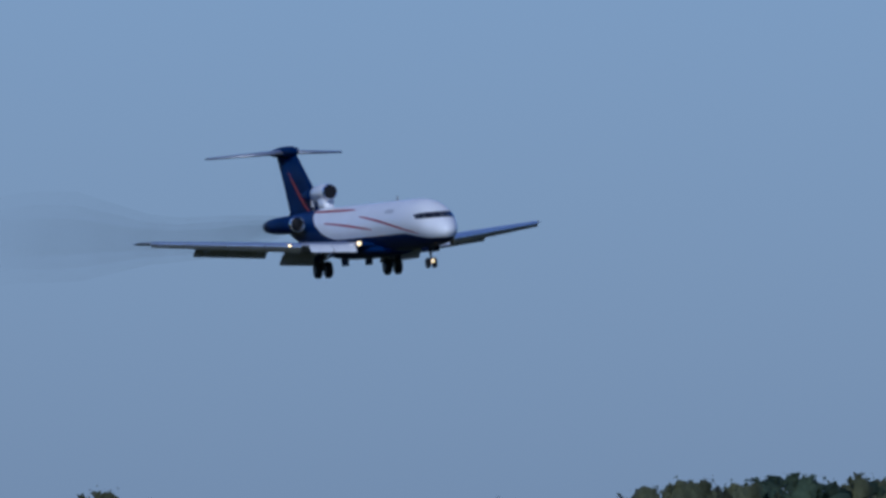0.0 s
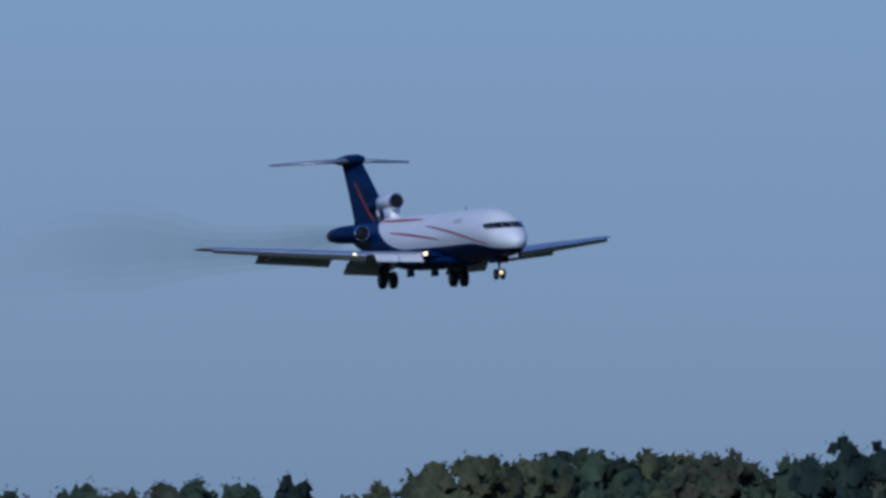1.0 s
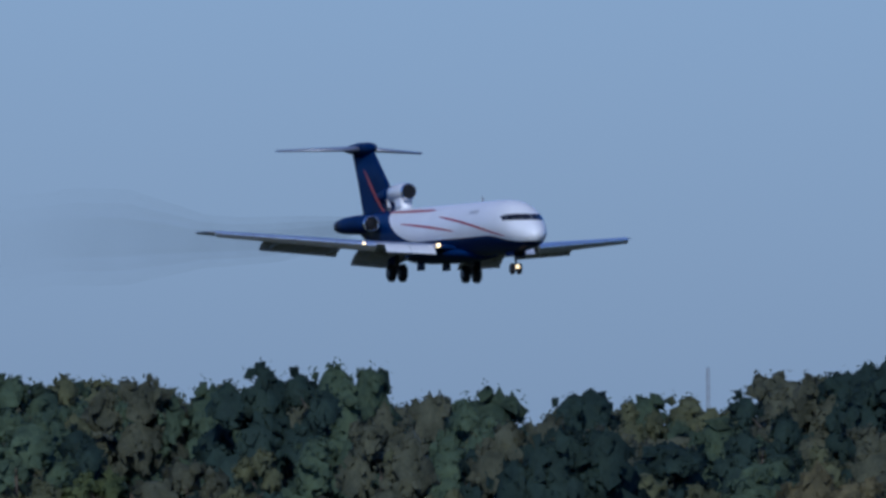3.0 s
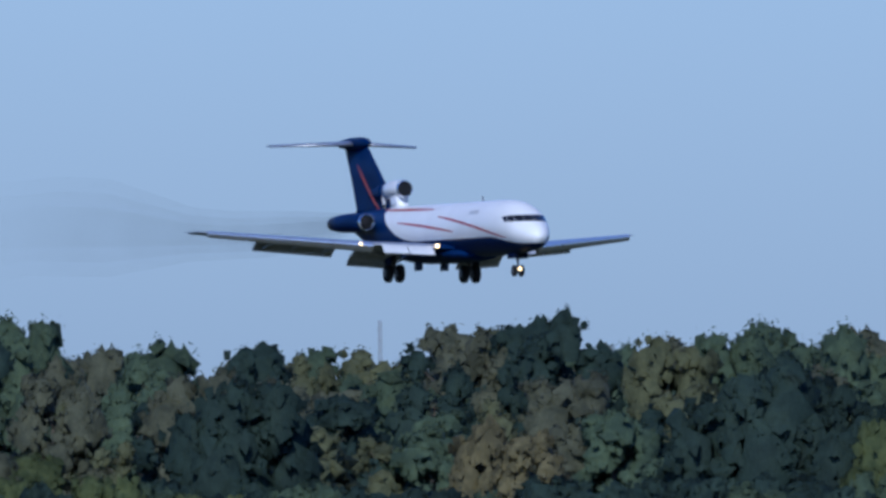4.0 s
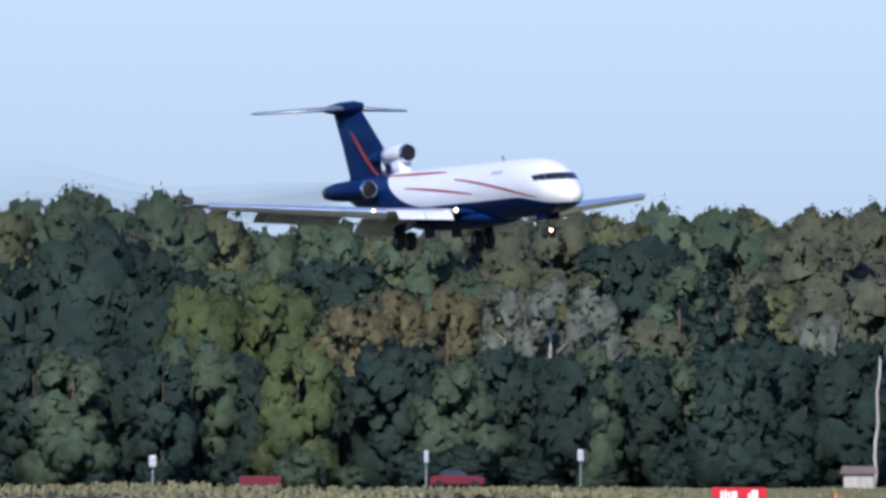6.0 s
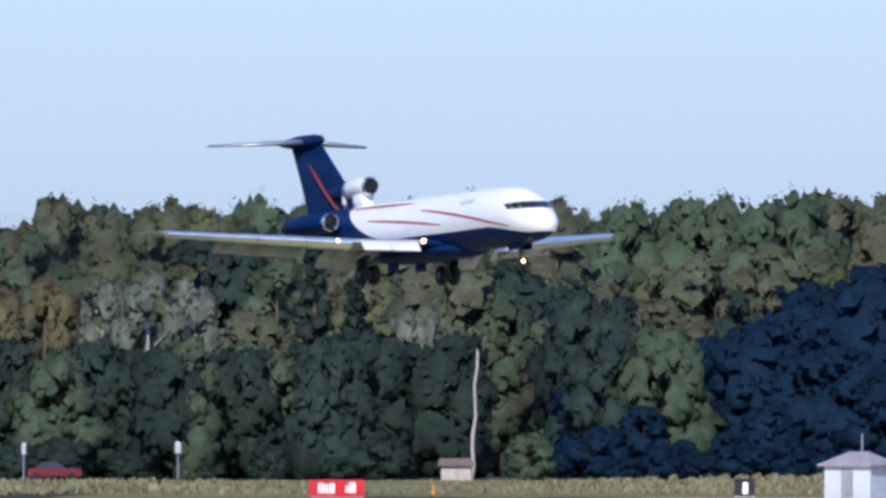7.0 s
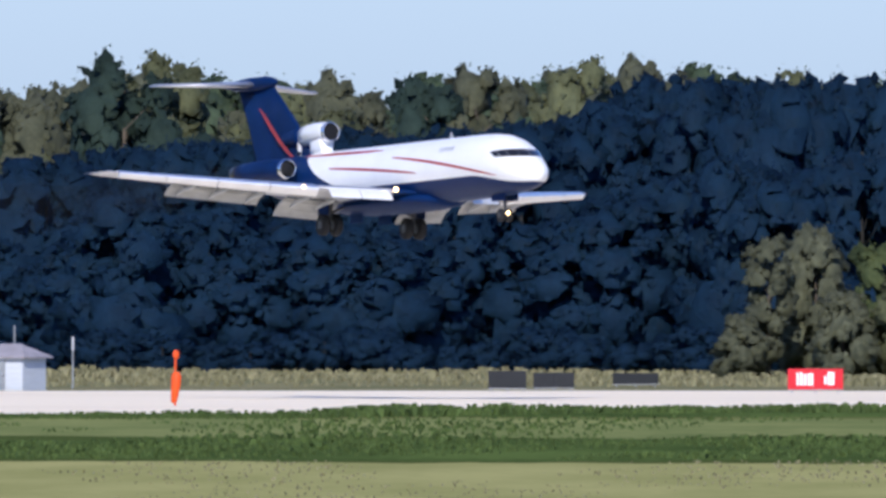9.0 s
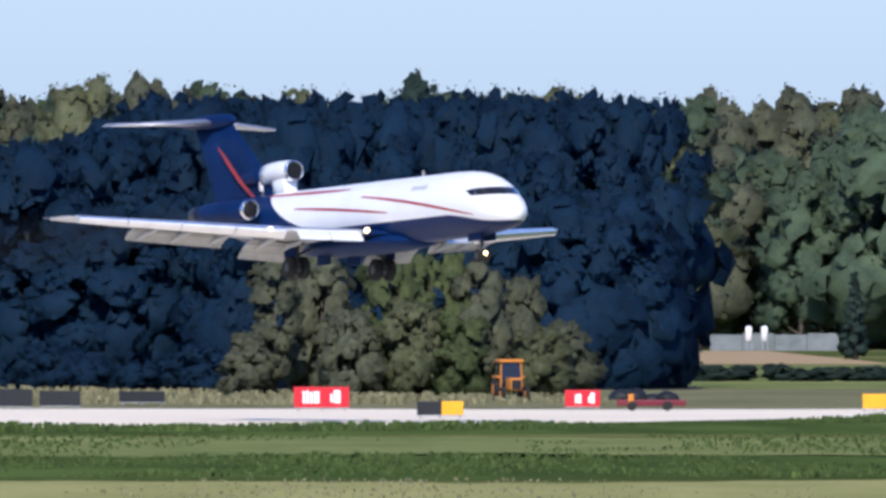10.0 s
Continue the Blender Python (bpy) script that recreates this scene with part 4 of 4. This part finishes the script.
def airfield_sign(u, d, w, h, panels, label, bars=()):
    """A box sign on legs; panels: share of the width and material, from one end to the other."""
    sign = thing("airfield_sign", u, d, label, "sign", "signs along the runway")
    x, foot = -w / 2, 0.22
    for share, mat in panels:
        bm = bmesh.new()
        box(bm, (x, -0.14, foot), (x + w * share, 0.14, foot + h), 0.03)
        part("panel", bm, mat, sign)
        x += w * share
    bm = bmesh.new()
    box(bm, (-w / 2 - 0.04, -0.17, foot - 0.05), (w / 2 + 0.04, 0.17, foot - 0.002), 0.01)
    part("base_rail", bm, GALV, sign)
    for k in range(3):
        bm = bmesh.new()
        rod(bm, (-w * 0.42 + k * w * 0.42, 0, 0), (-w * 0.42 + k * w * 0.42, 0, foot - 0.04), 0.05)
        part("leg", bm, GALV, sign)
    for x0, x1, z0, z1, mat in bars:
        bm = bmesh.new()
        box(bm, (-w / 2 + w * x0, -0.152, foot + h * z0), (-w / 2 + w * x1, -0.143, foot + h * z1))
        part("letter_bar", bm, mat, sign, "white unreadable letter bar")
    return sign


WORDS = ((0.16, 0.20, 0.2, 0.8, SIGNWHITE), (0.22, 0.27, 0.2, 0.82, SIGNWHITE), (0.29, 0.34, 0.2, 0.74, SIGNWHITE), (0.36, 0.46, 0.2, 0.78, SIGNWHITE),
         (0.66, 0.70, 0.25, 0.66, SIGNWHITE), (0.72, 0.84, 0.22, 0.84, SIGNWHITE))
airfield_sign(6855, 2016, 3.6, 1.35, ((1, SIGNRED),), "red holding sign with white lettering beside the runway", WORDS)
airfield_sign(7317, 2030, 2.3, 1.10, ((1, SIGNRED),), "red holding sign with white lettering beside the runway", WORDS[2:])
airfield_sign(4508, 2030, 3.6, 1.10, ((1, SIGNRED),), "red holding sign with white lettering in dry grass", WORDS)
airfield_sign(7065, 1902, 2.85, 0.84, ((0.53, SIGNBLACK), (0.47, SIGNYELLOW)), "black and yellow taxiway sign at the runway edge")
airfield_sign(7834, 2000, 1.55, 0.95, ((1, SIGNYELLOW),), "yellow taxiway sign at the runway edge")
airfield_sign(5230, 2040, 1.35, 1.15, ((1, SIGNBLACK),), "black distance sign with a white figure bar", ((0.40, 0.66, 0.12, 0.78, SIGNWHITE),))
airfield_sign(6310, 2036, 2.5, 1.15, ((1, SIGNBLACK),), "dark back of a runway sign")
airfield_sign(6392, 2044, 2.7, 1.00, ((0.5, SIGNBLACK), (0.5, SIGNBLACK)), "dark back of a low runway sign")
airfield_sign(6537, 2110, 3.1, 0.75, ((1, SIGNBLACK),), "dark back of a long low sign")


def build_shed():
    shed = thing("shed", 5432, 2052, "white-sided equipment shed with a weathered grey roof", "shed", turn=-30)
    w, dp, eave, ridge = 3.5, 3.1, 2.2, 3.0
    bm = bmesh.new()
    box(bm, (-w / 2, -dp / 2, 0), (w / 2, dp / 2, eave), 0.02)
    part("wall", bm, SIDING, shed, "white siding wall")
    # hipped roof: four slopes of one thickness round a short ridge
    ex, ey, rx, low = w / 2 + 0.35, dp / 2 + 0.35, 0.75, eave - 0.06
    corners = [Vector(p) for p in ((-ex, -ey, low), (ex, -ey, low), (ex, ey, low), (-ex, ey, low))]
    ends = [Vector((-rx, 0, ridge)), Vector((rx, 0, ridge))]
    for ring in ((corners[0], corners[1], ends[1], ends[0]), (corners[1], corners[2], ends[1]), (corners[2], corners[3], ends[0], ends[1]), (corners[3], corners[0], ends[0])):
        bm = bmesh.new()
        loft(bm, [[tuple(p) for p in ring], [(p.x, p.y, p.z + 0.11) for p in ring]], smooth=False)
        part("roof_slope", bm, ROOFING, shed, "weathered grey roof slope")
    bm = bmesh.new()
    box(bm, (-0.45, -dp / 2 - 0.05, 0.02), (0.45, -dp / 2 + 0.01, 2.0), 0.01)
    door = part("door", bm, GALV, shed, "grey shed door")
    bm = bmesh.new()
    box(bm, (0.28, -dp / 2 - 0.09, 0.95), (0.36, -dp / 2 - 0.052, 1.05), 0.01)
    part("door_handle", bm, SIGNBLACK, door)
    bm = bmesh.new()
    rod(bm, (-0.1, 0.6, ridge), (-0.1, 0.6, ridge + 1.3), 0.05)
    part("vent_pipe", bm, GALV, shed)
    return shed


build_shed()


def build_hut():
    hut = thing("hut", 4719, 2392, "low pale hut with a brownish roof by the wood", "hut")
    bm = bmesh.new()
    box(bm, (-1.15, -1, 0), (1.15, 1, 1.15), 0.03)
    part("wall", bm, PALEWOOD, hut)
    bm = bmesh.new()
    loft(bm, [[(-1.45, -1.3, 1.152), (1.45, -1.3, 1.152), (1.25, -0.2, 1.75), (-1.25, -0.2, 1.75)], [(-1.45, 1.3, 1.152), (1.45, 1.3, 1.152), (1.25, 0.2, 1.75), (-1.25, 0.2, 1.75)]], smooth=False)
    part("roof", bm, HUTROOF, hut, "brownish hut roof")


build_hut()


def build_pole():
    pole = thing("utility_pole", 4747, 2396, "leaning pale timber pole before the wood", "pole")
    bm = bmesh.new()
    rings = []
    for k in range(9):
        z = -0.1 + k * 1.26
        r = 0.15 - 0.007 * k
        rings.append([(0.05 * k + 0.10 * math.sin(k * 1.9) + r * math.cos(a / 8 * math.tau), r * math.sin(a / 8 * math.tau), z) for a in range(8)])
    part("shaft", loft(bm, rings), PALEWOOD, pole, "pale weathered timber shaft")
    bm = bmesh.new()
    rod(bm, (0.40, -0.05, 9.4), (0.40, -0.05, 10.2), 0.07)
    part("cap", bm, GALV, pole)


build_pole()


def build_mast():
    mast = thing("radio_mast", 2658, 2760, "thin grey lattice mast rising over the wood", "mast")
    top = tall(834, 2760)
    for k in range(3):
        a = k / 3 * math.tau
        bm = bmesh.new()
        rod(bm, (0.32 * math.cos(a), 0.32 * math.sin(a), 0), (0.12 * math.cos(a), 0.12 * math.sin(a), top), 0.06, 0.05, 6)
        part("mast_leg", bm, GALV, mast)
    for k in range(14):
        z, a = top * (0.5 + 0.035 * k), k * 2.1
        bm = bmesh.new()
        rod(bm, (0.22 * math.cos(a), 0.22 * math.sin(a), z), (0.2 * math.cos(a + 2.1), 0.2 * math.sin(a + 2.1), z + 0.6), 0.03, None, 5)
        part("brace", bm, GALV, mast)


build_mast()


def build_beacon():
    """The orange pole with a ball head and hanging wind sock at the runway edge."""
    ob = thing("wind_sock", 5722, 1832, "drooping orange wind sock on an orange pole at the runway", "wind sock")
    bm = bmesh.new()
    rod(bm, (0, 0, 0), (0.02, 0, 3.0), 0.075, 0.06)
    part("pole", bm, ORANGE, ob)
    bm = bmesh.new()
    rings = []
    for z, r, x in ((1.98, 0.18, 0.06), (1.75, 0.28, 0.08), (1.45, 0.30, 0.06), (1.1, 0.27, 0.03), (0.7, 0.22, -0.01), (0.35, 0.20, -0.05), (0.15, 0.11, -0.07)):
        rings.append([(x + r * math.cos(a / 14 * math.tau) * (1 + 0.08 * math.sin(3 * a)), r * 0.8 * math.sin(a / 14 * math.tau), z) for a in range(14)])
    part("sock", loft(bm, rings), ORANGE, ob, "hanging orange fabric sock")
    bm = bmesh.new()
    bmesh.ops.create_uvsphere(bm, u_segments=16, v_segments=12, radius=0.21, matrix=Matrix.Translation((0.05, 0, 3.0)) @ Matrix.Diagonal((0.95, 0.95, 1.35, 1)))
    part("head", bm, ORANGE, ob, "rounded orange lamp head")


build_beacon()


def build_tractor():
    ob = thing("tractor", 7188, 2185, "orange tractor with a dark glazed cab, parked by trees", "tractor", turn=12)
    bm = bmesh.new()
    box(bm, (-0.42, -2.3, 0.75), (0.42, -0.6, 1.65), 0.10)
    part("hood", bm, TRACTOR, ob)
    bm = bmesh.new()
    box(bm, (-0.34, -2.36, 0.85), (0.34, -2.31, 1.5), 0.02)
    part("grille", bm, SIGNBLACK, ob)
    bm = bmesh.new()
    loft(bm, [[(-0.78, -0.6, 1.0), (0.78, -0.6, 1.0), (0.78, 1.0, 1.0), (-0.78, 1.0, 1.0)], [(-0.70, -0.4, 2.72), (0.70, -0.4, 2.72), (0.70, 0.9, 2.72), (-0.70, 0.9, 2.72)]], smooth=False)
    part("cab_glass", bm, GLASS, ob, "dark tinted cab glass")
    for x in (-0.77, 0.77):
        bm = bmesh.new()
        rod(bm, (x, -0.58, 1.0), (x * 0.92, -0.4, 2.72), 0.06)
        part("cab_post", bm, TRACTOR, ob)
    bm = bmesh.new()
    box(bm, (-0.88, -0.65, 2.725), (0.88, 1.05, 2.95), 0.07)
    part("cab_roof", bm, TRACTOR, ob, "orange cab roof")
    for side in (-1, 1):
        bm = bmesh.new()
        box(bm, (side * 0.80 - 0.22, -0.3, 1.62), (side * 0.80 + 0.22, 1.4, 1.80), 0.06)
        part("fender", bm, TRACTOR, ob)
        for y, r, w in ((0.55, 0.82, 0.42), (-1.7, 0.50, 0.30)):
            n = 20
            bm = bmesh.new()
            loft(bm, [[(side * 0.88 + q, y + rr * math.cos(k / n * math.tau), r + rr * math.sin(k / n * math.tau)) for k in range(n)]
                      for q, rr in ((-w / 2, r * 0.7), (-w * 0.4, r * 0.97), (w * 0.4, r * 0.97), (w / 2, r * 0.7))])
            tyre = part("wheel", bm, RUBBER, ob, "black tractor tyre")
            bm = bmesh.new()
            bmesh.ops.create_cone(bm, cap_ends=True, segments=16, radius1=r * 0.5, radius2=r * 0.45, depth=w + 0.05,
                                  matrix=Matrix.Translation((side * 0.88, y, r)) @ pose(0, 0, 0, 0, 90, 0))
            part("rim", bm, TRACTOR, tyre)
    return ob


build_tractor()


def build_trailer():
    ob = thing("utility_trailer", 7432, 2020, "dark red low trailer loaded with black tarpaulined bundles", "trailer")
    bm = bmesh.new()
    box(bm, (-2.0, -0.9, 0.32), (2.5, 0.9, 0.72), 0.05)
    part("bed", bm, DARKRED, ob, "dark red trailer bed")
    for x, r, h in ((-1.7, 0.85, 1.45), (-0.75, 0.8, 1.50), (0.3, 0.6, 1.12), (1.3, 0.8, 1.30)):
        bm = bmesh.new()
        bmesh.ops.create_icosphere(bm, subdivisions=3, radius=1)
        for v in bm.verts:
            v.co *= 1 + 0.12 * noise.noise(v.co * 1.7 + Vector((x, 0, 0)))
            v.co = Vector((x + v.co.x * r, v.co.y * 0.8, max(0.724, 0.724 + v.co.z * (h - 0.724))))
        for f in bm.faces:
            f.smooth = True
        part("bale", bm, SIGNBLACK, ob, "black tarpaulined bundle")
    bm = bmesh.new()
    box(bm, (-1.25, -1.0, 0.3), (-0.9, -0.92, 1.1), 0.02)
    part("marker_board", bm, TRACTOR, ob, "orange marker board")
    for x in (-1.0, 1.3):
        for y in (-0.8, 0.8):
            bm = bmesh.new()
            bmesh.ops.create_cone(bm, cap_ends=True, segments=18, radius1=0.32, radius2=0.32, depth=0.2, matrix=Matrix.Translation((x, y * 1.15, 0.32)) @ pose(0, 0, 0, 90, 0, 0))
            part("wheel", bm, RUBBER, ob, "black tyre")


build_trailer()


def marker_post(u, d, top, w, label="pale equipment box on a post before the wood"):
    ob = thing("marker_post", u, d, label, "post", "posts before the wood")
    bm = bmesh.new()
    rod(bm, (0, 0, 0), (0, 0, top - 0.5), 0.06)
    part("post", bm, GALV, ob)
    bm = bmesh.new()
    box(bm, (-w / 2, -w / 2, top - 0.95), (w / 2, w / 2, top), w * 0.25)
    part("head", bm, WINGGREY, ob, "pale grey weathered box")


for u, m, w in ((3177, 1316, 0.60), (3470, 1304, 0.62), (3954, 1296, 0.36), (4227, 1294, 0.5)):
    marker_post(u, 2391, tall(m, 2391), w)
for u, m, w in ((5541, 1300, 0.17),):
    marker_post(u, 2090, tall(m, 2090), w, "pale marker post beside the shed")
# white tanks and a low grey wall beyond the dark stand
airfield_sign(3660, 2388, 3.2, 0.75, ((1, DARKRED),), "dull red low sign before the wood")


def edge_marker(u, d):
    ob = thing("edge_marker", u, d, "small orange marker standing in dry grass", "marker", "orange markers in the verge")
    bm = bmesh.new()
    rod(bm, (0, 0, 0), (0, 0, 0.75), 0.17, 0.10)
    part("cone", bm, TRACTOR, ob)
    bm = bmesh.new()
    box(bm, (-0.24, -0.24, -0.01), (0.24, 0.24, 0.05), 0.02)
    part("foot", bm, SIGNBLACK, ob)


for u in (4679,):
    edge_marker(u, 2100)


def build_car():
    ob = thing("parked_car", 4008, 2384, "dark red parked car half hidden in grass", "car")
    bm = bmesh.new()
    side = [(-2.1, 0.35), (2.1, 0.35), (2.15, 0.75), (1.9, 0.95), (0.95, 1.02), (-1.5, 1.05), (-2.05, 0.95)]
    loft(bm, [[(x, y, z) for x, z in side] for y in (-0.85, 0.85)], smooth=False)
    bmesh.ops.bevel(bm, geom=bm.edges[:], offset=0.06, segments=2, affect="EDGES")
    part("body", bm, DARKRED, ob)
    bm = bmesh.new()
    side = [(-1.4, 1.04), (0.9, 1.02), (0.35, 1.45), (-0.95, 1.47)]
    loft(bm, [[(x, y * (1 if z < 1.2 else 0.85), z) for x, z in side] for y in (-0.76, 0.76)], smooth=False)
    part("cabin_glass", bm, GLASS, ob, "dark car windows")
    for x in (-1.35, 1.35):
        for y in (-0.82, 0.82):
            bm = bmesh.new()
            bmesh.ops.create_cone(bm, cap_ends=True, segments=18, radius1=0.33, radius2=0.33, depth=0.22, matrix=Matrix.Translation((x, y, 0.33)) @ pose(0, 0, 0, 90, 0, 0))
            part("wheel", bm, RUBBER, ob, "black tyre")


build_car()
wall = thing("boundary_wall", 7600, 3850, "low grey wall beyond the far field", "wall")
for k in range(4):
    bm = bmesh.new()
    box(bm, (-4 + k * 4.0, -0.15, 0), (-0.05 + k * 4.0, 0.15, 2.0 + 0.15 * (k % 2)), 0.03)
    part("wall_panel", bm, WALLGREY, wall)
for u in (7611, 7639):
    tank = thing("tank", u, 3835, "upright white tank on short legs", "tank", "white tanks")
    bm = bmesh.new()
    rings = [[(r * math.cos(a / 18 * math.tau), r * math.sin(a / 18 * math.tau), z) for a in range(18)] for z, r in ((1.2, 0.2), (1.3, 0.42), (2.9, 0.42), (3.05, 0.3), (3.1, 0.05))]
    part("shell", loft(bm, rings), SIGNWHITE, tank, "white painted tank shell")
    for k in range(3):
        a = k / 3 * math.tau
        bm = bmesh.new()
        rod(bm, (0.4 * math.cos(a), 0.4 * math.sin(a), 0), (0.4 * math.cos(a), 0.4 * math.sin(a), 1.32), 0.06)
        part("leg", bm, GALV, tank)


# ---------- exhaust haze trailing behind the tail ----------
def build_smoke():
    mt = bpy.data.materials.new("exhaust_smoke")
    mt.use_nodes = True
    n, l = mt.node_tree.nodes, mt.node_tree.links
    p = n["Principled BSDF"]
    p.inputs["Base Color"].default_value, p.inputs["Roughness"].default_value = (0.035, 0.038, 0.042, 1), 1.0
    p.inputs["Specular IOR Level"].default_value = 0
    tc, sep, nz = n.new("ShaderNodeTexCoord"), n.new("ShaderNodeSeparateXYZ"), n.new("ShaderNodeTexNoise")
    fade = n.new("ShaderNodeMapRange")
    fade.interpolation_type = "SMOOTHSTEP"
    fade.inputs[1].default_value, fade.inputs[2].default_value, fade.inputs[3].default_value, fade.inputs[4].default_value = -128, -19, 0.0, 0.09
    nz.inputs["Scale"].default_value, nz.inputs["Detail"].default_value = 0.12, 4
    mul = n.new("ShaderNodeMath")
    mul.operation = "MULTIPLY"
    l.new(tc.outputs["Object"], sep.inputs[0]), l.new(tc.outputs["Object"], nz.inputs[0])
    l.new(sep.outputs[0], fade.inputs[0])
    l.new(fade.outputs[0], mul.inputs[0]), l.new(nz.outputs[0], mul.inputs[1])
    l.new(mul.outputs[0], p.inputs["Alpha"])
    haze = tagged(new("exhaust_smoke"), "thin brownish exhaust smoke trailing behind the engines", "smoke")
    for k, (y, z) in enumerate(((0, 4.1),)):
        for q in (1.0, 0.70, 0.40):
            rings = []
            for j in range(16):
                s = 43 + j * 9.5
                r = q * (0.8 + 0.042 * (s - 43))
                rise = 0.012 * (s - 43) + 0.5 * math.sin(s * 0.07 + k)
                rings.append([(at_s(s), y + r * 1.1 * math.cos(a / 18 * math.tau), z + rise + r * (1 + 0.15 * math.sin(j * 1.3 + k)) * math.sin(a / 18 * math.tau)) for a in range(18)])
            bm = bmesh.new()
            part("smoke_plume", loft(bm, rings, caps=False), mt, haze)
    return haze


smoke = build_smoke()


# ---------- movement ----------
airliner = build_airliner()
# seconds, pan and tilt of the nose wheel light, distance, heading off the line of sight, nose up, right wing down
FLIGHT = (
    (0, 766, 462, 2417.7, 17.6, 1.06, 3.23),
    (0.5, 1009, 489, 2392.0, 17.75, 1.10, 2.52),
    (1, 1261, 526, 2366.0, 17.9, 1.05, 1.81),
    (1.5, 1520, 559, 2339.5, 18.0, 0.81, 1.37),
    (2, 1786, 587, 2312.8, 18.38, 1.06, 0.93),
    (2.2, 1898, 600, 2301.9, 18.36, 1.40, 0.58),
    (3.3, 2491, 674, 2241.5, 18.42, 0.72, -1.30),
    (3.5, 2612, 695, 2230.3, 18.49, 0.61, -1.65),
    (4, 2906, 735, 2202.1, 18.86, 0.69, -0.24),
    (4.5, 3209, 779, 2173.6, 19.49, 0.32, 1.17),
    (5, 3521, 823, 2144.7, 20.25, 0.59, 1.73),
    (5.5, 3838, 862, 2115.5, 21.03, 1.30, 2.30),
    (5.7, 3975, 880, 2103.7, 21.42, 1.54, 1.96),
    (6.8, 4699, 961, 2037.8, 22.81, 2.52, 0.13),
    (7, 4838, 973, 2025.6, 23.03, 2.67, -0.21),
    (7.5, 5187, 1005, 1995.0, 23.75, 2.76, -1.74),
    (8, 5555, 1030, 1964.0, 24.35, 2.45, -3.27),
    (8.5, 5930, 1055, 1932.6, 24.96, 2.48, -2.80),
    (9, 6311, 1079, 1900.9, 25.76, 2.59, -2.33),
    (9.5, 6715, 1097, 1868.9, 26.01, 2.79, -1.85),
    (10, 7145, 1118, 1836.5, 26.64, 2.83, -1.31),
)


def motions():
    rows = []
    for t, u, m, dist, off, up, bank in FLIGHT:
        way = sight(u, m)
        spot = EYE + way * dist
        a = math.atan2(way.x, way.y)
        heading = math.degrees(-a) - 90 + off
        turn = pose(0, 0, 0, 0, 0, heading) @ pose(0, 0, 0, 0, -up, 0) @ pose(0, 0, 0, bank, 0, 0)
        rows.append((t, Matrix.Translation(spot) @ turn @ Matrix.Translation((-at_s(4.58), 0, -0.22))))
    walk(airliner, rows)
    walk(smoke, rows)


motions()
